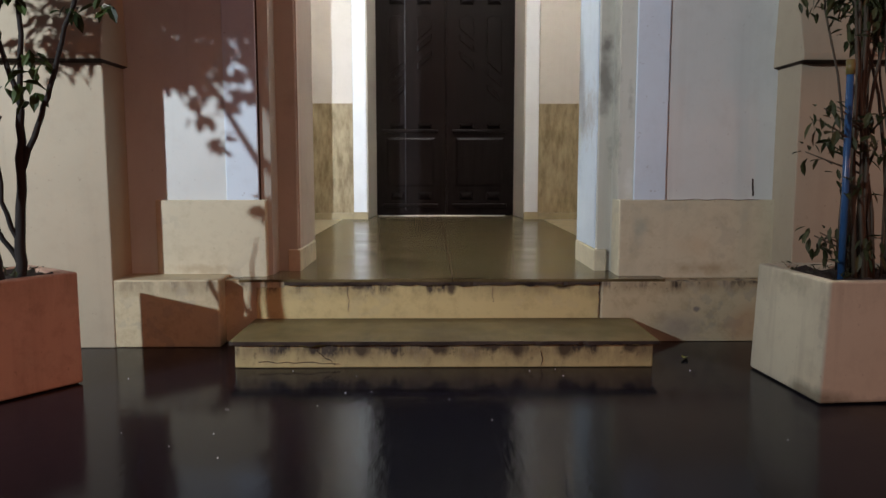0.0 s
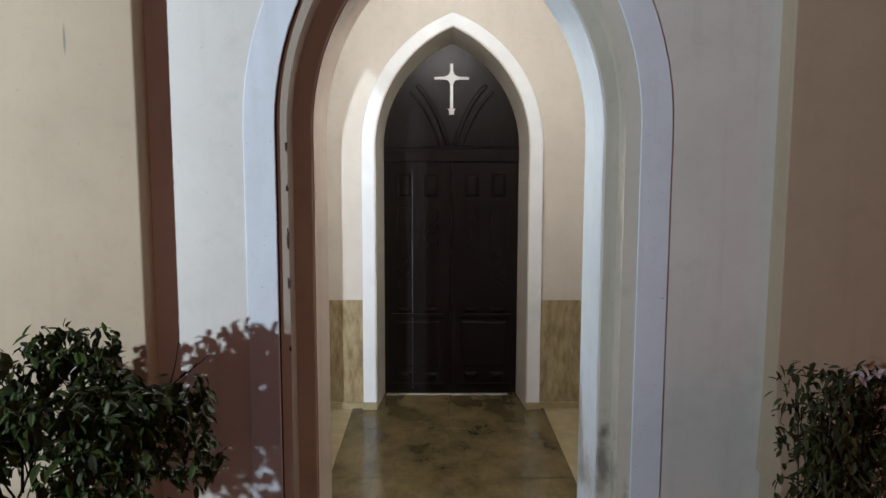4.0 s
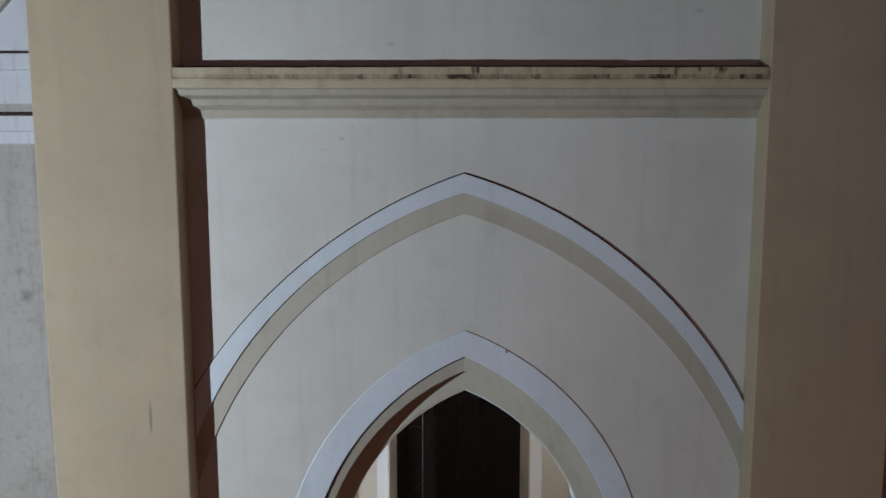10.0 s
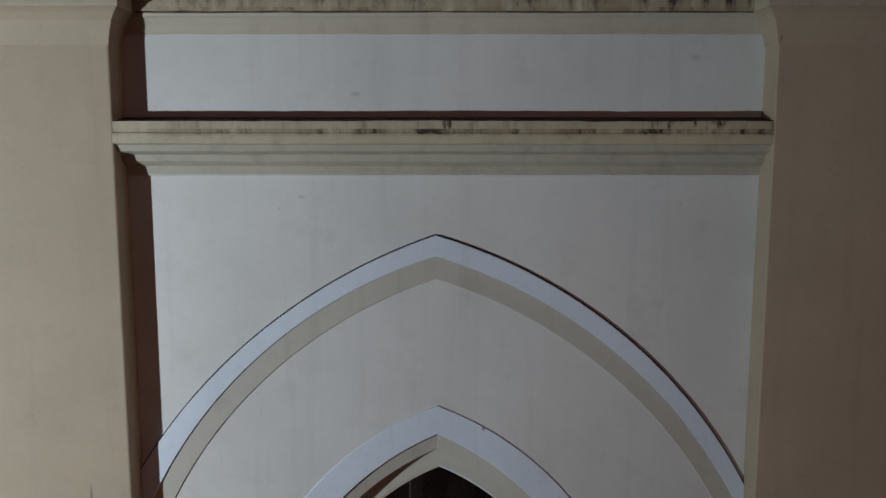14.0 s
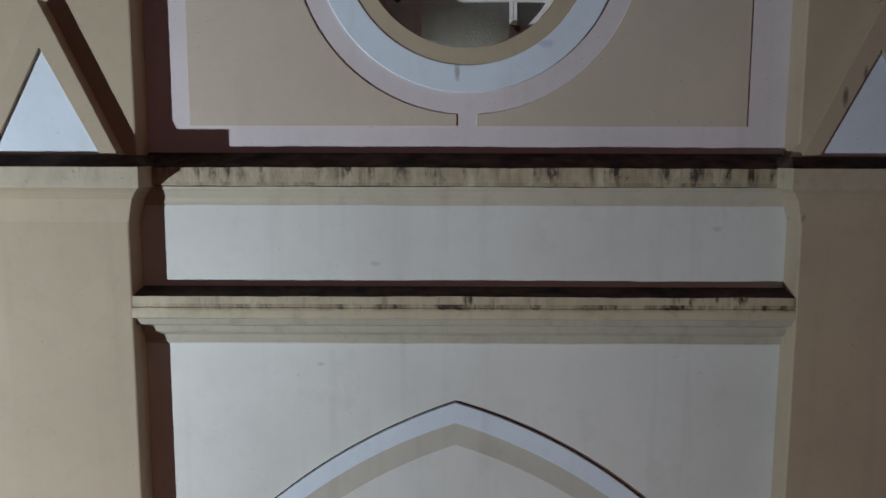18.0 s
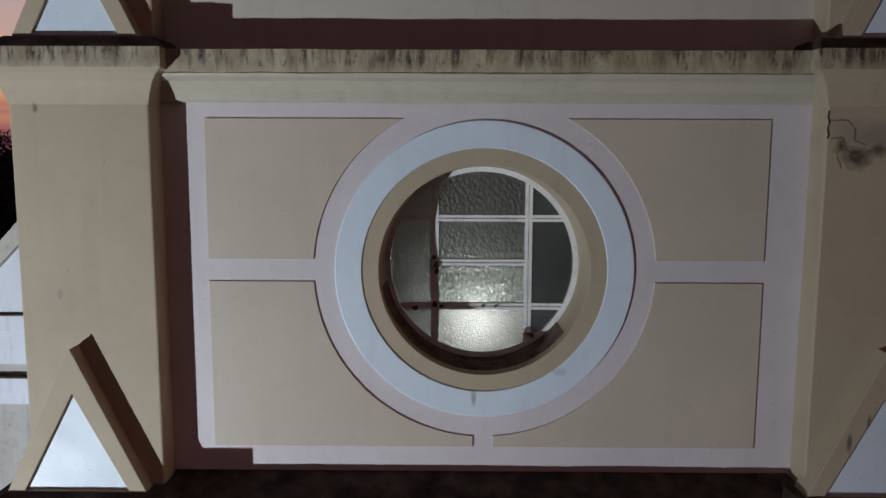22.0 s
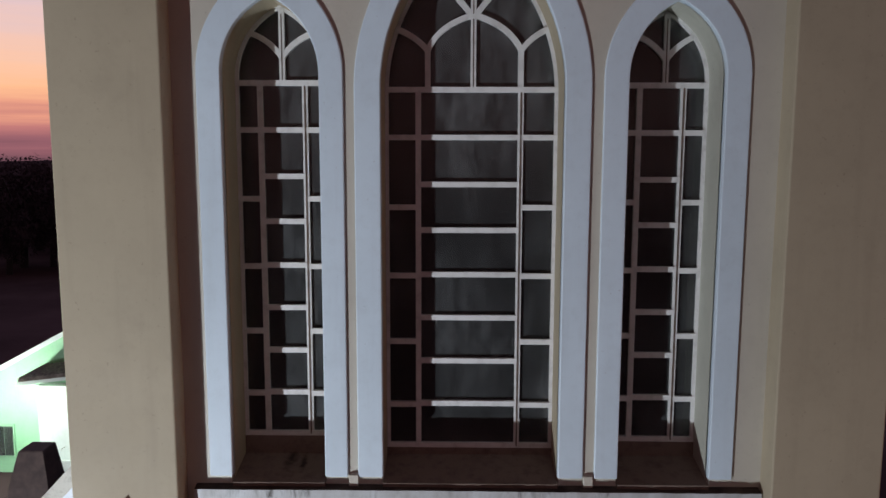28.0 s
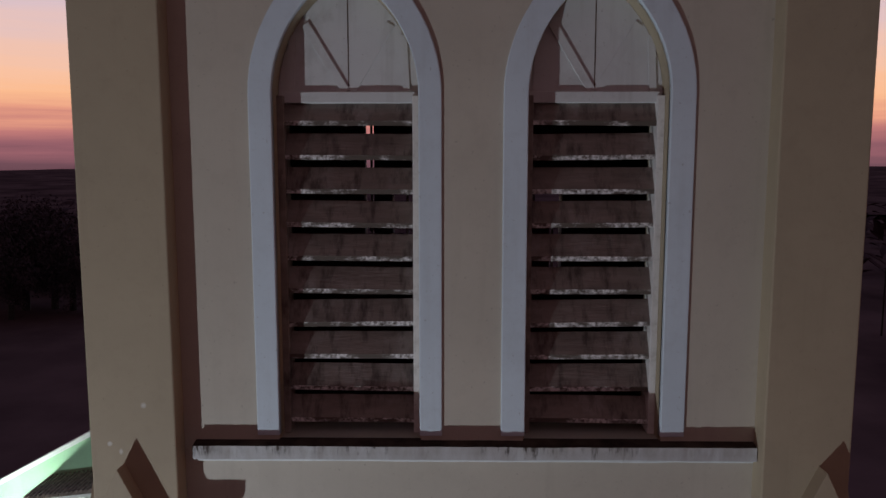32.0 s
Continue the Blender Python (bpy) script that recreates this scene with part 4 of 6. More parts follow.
# rust and droppings caked on the bars
clump_rng = random.Random(17)
for x, z, r in ((VX[0] + 0.01, 10.345, 0.030), (VX[0] + 0.015, 10.30, 0.022), (VX[0] - 0.005, 10.40, 0.020), (VX[0], 10.06, 0.026), (VX[0] + 0.05, 10.045, 0.018), (-0.41, 10.03, 0.024), (0.405, 9.87, 0.032), (0.43, 9.84, 0.028), (0.08, 10.05, 0.014), (0.17, 10.047, 0.013)):
    n = 9
    front = [(x + r * clump_rng.uniform(0.5, 1.1) * math.cos(2 * math.pi * k / n), z + r * clump_rng.uniform(0.5, 1.1) * math.sin(2 * math.pi * k / n)) for k in range(n)]
    prism("rust_clump", [front], 5.415 - r * 0.3, 5.445, RUST_SHADE, rose, "", 0.004)
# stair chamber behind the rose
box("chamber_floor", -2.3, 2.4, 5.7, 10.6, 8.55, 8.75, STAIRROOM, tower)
box("chamber_dado", -2.26, 2.36, 10.5, 10.58, 8.75, 9.98, STAIRROOM, tower, "lower wall of the stair chamber, darkened for the unlit room")
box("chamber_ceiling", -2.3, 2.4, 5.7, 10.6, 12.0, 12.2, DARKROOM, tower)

# lancet storey
LANCETS = (
    # cx, inner half, outer half, springing, apex in, apex out, mullions, tall
    (-1.335, 0.338, 0.505, 15.66, 16.18, 16.387),
    (0.058, 0.633, 0.815, 15.56, 16.687, 16.886),
    (1.452, 0.328, 0.498, 15.64, 16.145, 16.352),
)
outline_d = [(XL - 0.3, 11.75), (XR + 0.3, 11.75), (XR + 0.3, 17.3), (XL - 0.3, 17.3)]
holes = [doorway(cx, ai + 0.01, zs, zi + 0.012, 12.735, 12) for cx, ai, ao, zs, zi, zo in LANCETS]
prism("lancet_wall", [outline_d] + holes, Y_D, 5.75, BEIGE, tower, "beige painted wall with three lancet windows")
moulding("window_sill", [(5.12, 12.55), (5.085, 12.555), (5.075, 12.575), (5.05, 12.585), (5.048, 12.592), (5.032, 12.595), (5.032, 12.700), (5.12, 12.725)], -1.945, 2.15, [LEDGE, MOULD], [0] * 6 + [1, 0], tower,
         "white painted sill with dark rain marks", 0.004)


def lancet(cx, ai, ao, zs, zi, zo, mull, mids, sides_z, tall):
    w = mesh("lancet_window", [(cx, 5.5, 12.74), (cx + 0.001, 5.5, 12.74), (cx, 5.501, 12.74)], [(0, 1, 2)], BARS, tower, "pointed lancet window with white band and dusty glass")
    ring("window_band", doorway(cx, ao, zs, zo, 12.78, 14), doorway(cx, ai, zs, zi, 12.78, 14), Y_D - 0.022, Y_D + 0.06, WHITE, w, "pale bluish-white window band", 0.008)
    ring("window_reveal", doorway(cx, ai + 0.012, zs, zi + 0.014, 12.73, 14), doorway(cx, ai, zs, zi, 12.73, 14), Y_D + 0.03, 5.72, MOSS if cx > 1 else CREAM, w)
    prism("window_sill_slope", [[(cx - ai, 12.70), (cx + ai, 12.70), (cx + ai, 12.74), (cx - ai, 12.74)]], Y_D - 0.03, 5.7, SILLBROWN, w, "mould-brown inner sill", 0.0,
          [[(cx - ai, 12.70), (cx + ai, 12.70), (cx + ai, 12.87), (cx - ai, 12.87)]])
    ya, yb = 5.445, 5.49
    b = 0.040
    zb = mids[-1] - 0.02
    ring("frame", doorway(cx, ai + 0.02, zs, zi + 0.02, zb, 14), doorway(cx, ai - 0.025, zs, zi - 0.03, zb, 14), ya, yb, BARS, w)
    box("sill_upstand", cx - ai - 0.005, cx + ai + 0.005, ya - 0.012, yb + 0.02, 12.72, zb + 0.004, SILLBROWN, w, "brown crusted upstand below the frame", 0.004)
    zt = mids[0]
    for x in mull:
        box("mullion", x - b / 2, x + b / 2, ya, yb, zb, zt, BARS, w)
    for z in mids:
        x0, x1 = (cx - ai, cx + ai) if z in (mids[0], mids[-1]) else mull
        box("glazing_bar", x0, x1, ya - 0.004, yb - 0.004, z - b / 2, z + b / 2, BARS, w)
    for z in sides_z:
        box("glazing_bar", cx - ai, mull[0], ya - 0.003, yb - 0.003, z - b / 2, z + b / 2, BARS, w)
        box("glazing_bar", mull[1], cx + ai, ya - 0.003, yb - 0.003, z - b / 2, z + b / 2, BARS, w)
    # dirty joints where casement and post meet
    box("bar_joint", mull[1] - 0.005, mull[1] + 0.005, ya - 0.0065, ya + 0.01, zb + 0.02, zt - 0.02, RUST_SHADE, w)
    box("bar_joint", cx + 0.008, cx + 0.016, ya - 0.0085, ya + 0.01, zt + 0.02, zi - 0.06, RUST_SHADE, w)
    # head: middle bar and bowed branches
    yb2 = yb - 0.006
    box("tracery_bar", cx - b / 2 + 0.012, cx + b / 2 + 0.012, ya - 0.006, yb2, zt, zi - 0.02, BARS, w)
    m = cx + 0.012
    if tall:
        for s in (-1, 1):
            xm = mull[0] if s < 0 else mull[1]
            xm2 = xm + (0.07 if s < 0 else -0.004)
            bar("tracery_bar", [(xm2, zt), (xm2, zt + 0.30)], b, ya - 0.002, yb2 - 0.002, BARS, w)
            bar("tracery_bar", curve3((xm2, zt + 0.28), (m, zt + 0.53), (s * 0.09, 0.055)), b, ya - 0.005 - 0.001 * s, yb2, BARS, w)
            bar("tracery_bar", curve3((m, zt + 0.50), (m + s * 0.33, zt + 0.81), (-s * 0.03, 0.055)), b, ya - 0.009 - 0.001 * s, yb2 - 0.004, BARS, w)
            bar("tracery_bar", curve3((xm2, zt + 0.28), (cx + s * 0.585, zt + 0.44), (-s * 0.02, 0.045)), b, ya - 0.013 - 0.001 * s, yb2 - 0.006, BARS, w)
    else:
        for s in (-1, 1):
            bar("tracery_bar", curve3((m, zt + 0.18), (m + s * 0.25, zt + 0.36), (-s * 0.03, 0.05)), b, ya - 0.005, yb2, BARS, w)
    # panes
    yg0, yg1 = 5.468, 5.473
    prism("pane", [[(cx - ai + 0.01, zt)] + [p for p in arch(cx, ai - 0.01, zs, zi - 0.01, 10) if p[1] > zt] + [(cx + ai - 0.01, zt)]], yg0, yg1, DUSTY, w)
    for z1, z0 in zip(mids, mids[1:]):
        box("pane", mull[0], mull[1], yg0, yg1, z0, z1, DUSTY, w)
    zz = (mids[0], *sides_z, mids[-1])
    for z1, z0 in zip(zz, zz[1:]):
        box("pane", cx - ai + 0.01, mull[0], yg0, yg1, z0, z1, DUSTY, w)
        box("pane", mull[1], cx + ai - 0.01, yg0, yg1, z0, z1, DUSTY, w)


LEVELS = (0.0, -0.345, -0.69, -1.03, -1.365, -1.695, -2.03, -2.365, -2.70)
SIDES = (-0.345, -0.86, -1.375, -1.88, -2.375)
lancet(*LANCETS[0], (-1.494, -1.163), [15.63 + d * 0.985 for d in LEVELS], [15.63 + d * 0.985 for d in SIDES], False)
lancet(*LANCETS[1], (-0.332, 0.420), [15.583 + d for d in LEVELS], [15.583 + d for d in SIDES], True)
lancet(*LANCETS[2], (1.284, 1.602), [15.615 + d * 0.99 for d in LEVELS], [15.615 + d * 0.99 for d in SIDES], False)
for x in (-0.789, 0.912):
    box("sill_block", x - 0.035, x + 0.035, Y_D - 0.03, Y_D + 0.02, 12.715, 12.80, BEIGE, tower, "small stained block between the window bands", 0.006)

# bell storey
outline_e = [(XL - 0.3, 17.36), (XR + 0.3, 17.36), (XR + 0.3, 22.9), (XL - 0.3, 22.9)]
BELLS = ((-0.776, 0.514, 0.678), (1.0, 0.494, 0.668))
prism("bell_wall", [outline_e] + [doorway(cx, ai + 0.01, 20.76, 21.62, 18.26, 12) for cx, ai, ao in BELLS], Y_E, 5.78, BEIGE, tower, "beige painted wall of the belfry")
moulding("belfry_sill", [(5.25, 18.10), (5.20, 18.105), (5.18, 18.125), (5.155, 18.135), (5.15, 18.142), (5.132, 18.145), (5.132, 18.245), (5.25, 18.268)], -1.915, 2.178, [LEDGE, MOULD], [0] * 6 + [1, 0], tower,
         "white belfry sill with dark droppings and rain marks", 0.004)
rnd = random.Random(5)
for cx, ai, ao in BELLS:
    w = mesh("louvre_window", [(cx, 5.5, 18.27), (cx + 0.001, 5.5, 18.27), (cx, 5.501, 18.27)], [(0, 1, 2)], BARS, tower, "pointed belfry opening with weathered wooden louvres")
    ring("window_band", doorway(cx, ao, 20.76, 21.80, 18.30, 14), doorway(cx, ai, 20.76, 21.60, 18.30, 14), Y_E - 0.022, Y_E + 0.05, WHITE, w, "pale bluish-white band, grubby at the foot", 0.008)
    ring("window_reveal", doorway(cx, ai + 0.012, 20.76, 21.614, 18.262, 14), doorway(cx, ai, 20.76, 21.60, 18.262, 14), Y_E + 0.02, 5.78, CREAM, w)
    for s in (-1, 1):
        x = cx + s * (ai - 0.025)
        # left stile takes the slat colour to darken the shaded side
        box("louvre_stile", x - 0.025, x + 0.025, 5.36, 5.56, 18.265, 20.77, SLAT if s < 0 else BARS, w, "stile in the darker slat wood for the shaded side" if s < 0 else "flaking grey-white stile", 0.004)
    prism("louvre_head", [[(cx - ai, 20.72)] + arch(cx, ai, 20.76, 21.60, 10) + [(cx + ai, 20.72)]], 5.43, 5.47, TYMP, w, "white painted boarded head", 0.003)
    box("head_rail", cx - ai + 0.01, cx + ai - 0.01, 5.40, 5.43, 20.72, 20.80, TYMP, w, "", 0.004)
    for s in (-1, 1):
        bar("head_batten", [(cx + s * 0.018, 20.80), (cx + s * 0.31, 21.28)], 0.06, 5.418 + 0.002 * s, 5.431, TYMP, w, "", 0.004)
        bar("head_batten", [(cx + s * 0.42, 20.79), (cx + s * 0.40, 21.2)], 0.05, 5.417, 5.431, TYMP, w)
    box("board_joint", cx - 0.004, cx + 0.004, 5.428, 5.44, 20.84, 21.5, RUST_SHADE, w)
    z = 20.556
    while z > 18.28:
        tip = rnd.uniform(-0.006, 0.006)
        x0, x1 = cx - ai + 0.04, cx + ai - 0.04
        y0, y1, rise = 5.385, 5.466, 0.171
        t0 = 0.024
        v = []
        for x in (x0, x1):
            dz = tip if x == x0 else -tip
            v += [(x, y0, z + dz), (x, y0, z + t0 + dz + 0.012), (x, y1, z + rise + t0 + dz), (x, y1, z + rise + dz)]
        mesh("louvre_slat", v, [(0, 1, 5, 4), (1, 2, 6, 5), (2, 3, 7, 6), (3, 0, 4, 7), (0, 1, 2, 3), (4, 5, 6, 7)], [SLAT, SLATEDGE], w, "", [1, 0, 0, 0, 0, 0], bevel=0.003)
        z -= 0.2465
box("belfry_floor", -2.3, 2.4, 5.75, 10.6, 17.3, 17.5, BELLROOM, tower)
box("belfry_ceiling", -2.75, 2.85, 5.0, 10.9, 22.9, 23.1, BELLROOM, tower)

# unseen lining added to keep lit cream walls out of the panes
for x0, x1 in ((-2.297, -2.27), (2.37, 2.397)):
    box("shade_lining", x0, x1, 5.76, 10.58, 8.76, 22.88, DARKROOM, tower, "added near-black lining for the unlit tower interior")
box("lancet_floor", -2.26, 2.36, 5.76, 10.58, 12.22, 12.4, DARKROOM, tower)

# body of the tower behind the front
cross_prism("side_wall", [(5.72, 0.0), (7.0, 0.0)] + doorway(8.14, 1.14, 3.9, 5.37, 0.0, 14)[1:-1] + [(9.28, 0.0), (10.9, 0.0), (10.9, 23.0), (5.72, 23.0)], -2.60, -2.305, CREAM, tower, "cream plastered side wall with a pointed side opening")
box("side_wall", 2.40, 2.70, 5.72, 10.9, 0.0, 23.0, CREAM, tower, "cream plastered side wall of the tower")
# the rear louvres are boarded up but for a slit and the places where boards are missing
back_holes = [[(x0, z0), (x1, z0), (x1, z1), (x0, z1)] for x0, x1, z0, z1 in ((-1.285, -1.14, 19.10, 20.86), (-0.88, -0.50, 19.05, 19.90), (0.98, 1.54, 19.62, 19.86), (1.36, 1.54, 18.66, 19.58))]
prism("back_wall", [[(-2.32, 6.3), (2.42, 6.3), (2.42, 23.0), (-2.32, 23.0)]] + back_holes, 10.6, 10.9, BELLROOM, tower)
prism("outer_back_wall", [[(-2.6, 0.0), (2.7, 0.0), (2.7, 23.0), (-2.6, 23.0)]] + back_holes, 10.905, 10.945, CREAM, tower, "cream plastered rear of the tower")
for x, z0, z1 in ((-1.213, 19.11, 20.85), (-0.69, 19.06, 19.89), (1.17, 19.63, 19.85), (1.45, 18.67, 19.57)):
    box("rear_batten", x - 0.018, x + 0.018, 10.95, 10.97, z0 - 0.06, z1 + 0.06, SLAT, tower)

# ---- porch ----
porch_floor = tagged(box("porch_floor", -1.315, 1.405, 4.72, 10.9, 0.26, 0.402, MOULD, None, "", 0.0), "polished brown-olive stone porch floor, wet and shining", "floor", "", "structure")
for i in range(2):
    for j in range(4):
        xs, ys = -1.315 + 1.36 * i, 4.70 + 1.55 * j
        box("slab", xs + 0.003, xs + 1.357, ys + 0.003, ys + 1.547, 0.390, 0.4075, GRANITE, porch_floor)
for x0, x1 in ((-2.32, -1.317), (1.407, 2.42)):
    tagged(box("floor_margin", x0, x1, 5.76, 10.9, 0.25, 0.402, CURB), "paler stone margin of the porch floor", "floor", "", "structure")
DX = 0.09
back = tagged(prism("wall_back", [[(-2.3, 1.962)] + [(DX - 1.06, 1.962)] + arch(DX, 1.06, 4.1, 5.70, 14) + [(DX + 1.06, 1.962), (2.4, 1.962), (2.4, 6.3), (-2.3, 6.3)]], 10.21, 10.9, INNER), "cream painted back wall of the porch", "wall", "", "structure")
for x0, x1 in ((-2.3, DX - 1.06), (DX + 1.06, 2.4)):
    tagged(box("dado", x0, x1, 10.20, 10.9, 0.40, 1.96, DADO), "brushed ochre dado below a cream wall", "dado", "", "structure")
tagged(box("wall_side", 2.05, 2.4, 5.76, 10.19, 0.4, 6.3, INNER), "cream painted side wall of the porch", "wall", "", "structure")
SIDE_ARCH = doorway(8.14, 1.14, 3.9, 5.37, 0.405, 14)
tagged(cross_prism("wall_side", [(5.76, 0.4)] + [(7.0, 0.4)] + SIDE_ARCH[1:-1] + [(9.28, 0.4), (10.19, 0.4), (10.19, 6.3), (5.76, 6.3)], -2.3, -1.95, INNER), "cream side wall of the porch with a pointed side opening", "wall", "", "structure")
tagged(box("ceiling", -2.3, 2.4, 5.76, 10.19, 6.3, 6.45, INNER), "plain cream porch ceiling", "ceiling", "", "structure")
for x0, x1 in ((-1.95, DX - 1.24), (DX + 1.24, 2.05)):
    tagged(box("baseboard", x0, x1, 10.16, 10.2, 0.40, 0.49, CURB, None, "", 0.006), "worn pale stone baseboard", "baseboard", "", "structure")
surround = thing("door_surround", (DX, 10.2, 0.4), "white plaster band round the pointed church door", "door surround")
ring("band", doorway(DX, 1.245, 4.1, 5.88, 0.50, 18), doorway(DX, 1.065, 4.1, 5.705, 0.50, 18), 10.13, 10.24, BANDWHITE, surround, "", 0.01)
ring("reveal", doorway(DX, 1.075, 4.1, 5.715, 0.42, 18), doorway(DX, 1.05, 4.1, 5.69, 0.42, 18), 10.15, 10.84, INNER, surround, "cream splayed reveal", 0.0, doorway(DX, 0.985, 4.1, 5.575, 0.42, 18))
for s in (-1, 1):
    box("plinth_block", DX + s * 1.155 - 0.105, DX + s * 1.155 + 0.105, 10.10, 10.24, 0.405, 0.505, CURB, surround, "worn yellowish stone base", 0.008)

# the door: two leaves, transom, tympanum with a cross
door = tagged(thing("door_1", (DX, 10.87, 0.42), "closed dark-brown panelled double church door with a white cross", "door"), kind="structure")
A0, A1 = DX - 0.985, DX + 0.985
prism("door_head", [[(A0, 4.0)] + arch(DX, 0.985, 4.1, 5.575, 16) + [(A1, 4.0)]], 10.84, 10.90, DOORWOOD, door, "dark wooden pointed door head")
# unseen dark sheet added behind the leaves to keep their seam unlit
box("seam_backing", A0, A1, 10.892, 10.902, 0.41, 4.2, DOORWOOD, door)
box("transom", A0, A1, 10.79, 10.85, 3.89, 4.06, DOORWOOD, door, "", 0.012)
box("threshold", A0 + 0.02, A1 - 0.12, 10.79, 10.86, 0.40, 0.417, CHROME, door, "worn pale metal threshold", 0.004)
for s in (-1, 1):
    x0, x1 = (A0, DX - 0.006) if s < 0 else (DX + 0.006, A1)
    leaf = box("leaf", x0, x1, 10.83, 10.89, 0.432, 3.90, DOORWOOD, door, "", 0.004)
    w = x1 - x0
    yf = 10.83

    def field(u0, u1, z0, z1, name="raised_panel", lift=0.035):
        """A raised panel with sloping sides."""
        a, b = x0 + w * u0, x0 + w * u1
        e = 0.04
        v = [(a, yf + 0.003, z0), (b, yf + 0.003, z0), (b, yf + 0.003, z1), (a, yf + 0.003, z1), (a + e, yf - lift, z0 + e), (b - e, yf - lift, z0 + e), (b - e, yf - lift, z1 - e), (a + e, yf - lift, z1 - e)]
        return mesh(name, v, [(0, 1, 5, 4), (1, 2, 6, 5), (2, 3, 7, 6), (3, 0, 4, 7), (4, 5, 6, 7), (0, 1, 2, 3)], DOORWOOD, leaf, bevel=0.003)

    for u0, u1 in ((0.20, 0.41), (0.60, 0.81)):
        field(u0, u1, 3.38, 3.72)
        field(u0, u1, 1.655, 1.735)
        field(u0, u1, 0.64, 0.76)
        inner = (u0 < 0.5) == (s > 0)
        # a raised board with an arched top that ends in slanting chevrons
        xm, hw = x0 + w * (u0 + u1) / 2, w * (u1 - u0) / 2
        za = 2.97 if inner else 2.50
        top = [(xm + hw * math.cos(math.pi * k / 8), 3.17 + 0.06 * math.sin(math.pi * k / 8)) for k in range(9)]
        prism("arched_board", [top + [(xm - hw, za + s * 0.09), (xm + hw, za - s * 0.09)]], yf - 0.02, yf + 0.004, DOORWOOD, leaf, "", 0.012)
        for z in ((2.86, 2.62) if inner else (2.38, 2.16)):
            prism("chevron_moulding", [[(xm - hw, z + s * 0.09 + 0.04), (xm + hw, z - s * 0.09 + 0.04), (xm + hw, z - s * 0.09 - 0.05), (xm - hw, z + s * 0.09 - 0.05)]], yf - 0.024, yf + 0.004, DOORWOOD, leaf, "", 0.014)
    field(0.14, 0.86, 0.82, 1.54, lift=0.012)
    box("lock_rail", x0 + w * 0.10, x0 + w * 0.90, yf - 0.035, yf + 0.005, 1.600, 1.645, DOORWOOD, leaf, "", 0.008)
    box("kick_rail", x0 + w * 0.10, x0 + w * 0.90, yf - 0.035, yf + 0.005, 0.535, 0.585, DOORWOOD, leaf, "", 0.008)
    if s < 0:
        v, f = tube("x", [(x0 + w * 0.425, yf - 0.016, 0.50), (x0 + w * 0.425, yf - 0.016, 3.78)], [0.007, 0.007], 8, None)
        mesh("drop_rod", v, f, RODMETAL, leaf, "thin grey metal drop bolt", smooth=True)
    else:
        box("edge_strip", x0 + 0.001, x0 + 0.03, yf - 0.012, yf + 0.002, 0.45, 3.88, DOORWOOD, leaf, "", 0.003)
    # tympanum field and bowed ribs
    box("head_rail", x0 + w * 0.12, x0 + w * 0.80, 10.80, 10.845, 4.10, 4.135, DOORWOOD, door, "", 0.008)
    bar("head_rib", curve3((DX + s * 0.05, 4.13), (DX + s * 0.50, 4.99), (-s * 0.07, 0.14)), 0.07, 10.785, 10.845, DOORWOOD, door, "", 0.02)
    bar("head_rib", curve3((DX + s * 0.16, 4.13), (DX + s * 0.60, 4.90), (-s * 0.07, 0.12)), 0.045, 10.79, 10.845, DOORWOOD, door, "", 0.014)
cross = thing("door_cross", (DX, 10.80, 4.57), "white painted cross on the door head", "cross")
cross_pts = [(-0.022, 4.64), (-0.022, 5.0), (-0.05, 5.055), (-0.11, 5.068), (-0.25, 5.065), (-0.25, 5.10), (-0.11, 5.105), (-0.045, 5.13), (-0.02, 5.19), (-0.022, 5.29)]
prism("cross_body", [[(DX + x, z) for x, z in cross_pts] + [(DX - x, z) for x, z in reversed(cross_pts)]], 10.785, 10.835, CROSSMAT, cross, "", 0.005)
prism("cross_foot", [[(DX - 0.035, 4.57), (DX + 0.035, 4.57), (DX + 0.035, 4.62), (DX + 0.06, 4.655), (DX - 0.06, 4.655), (DX - 0.035, 4.62)]], 10.783, 10.837, CROSSMAT, cross, "", 0.004)
lampbox = thing("ceiling_lamp", (0.3, 7.4, 6.3), "round white porch ceiling lamp, lit", "lamp")
v, f = tube("x", [(0.3, 7.4, 6.3), (0.3, 7.4, 6.24), (0.3, 7.4, 6.18)], [0.16, 0.16, 0.11], 20, None)
mesh("shade", v, f, glow("lamp_glass", (1.0, 0.90, 0.74), 3.0), lampbox, "lit opal glass shade", smooth=True)

pole = thing("wooden_pole", (1.15, 10.5, 0.41), "slim pale wooden pole leaning in the door reveal", "pole")
v, f = tube("x", [(1.135, 10.50, 0.41), (1.115, 10.58, 2.70)], [0.016, 0.014], 10, None)
mesh("shaft", v, f, INNER, pole, smooth=True)

# ---- steps and base ----


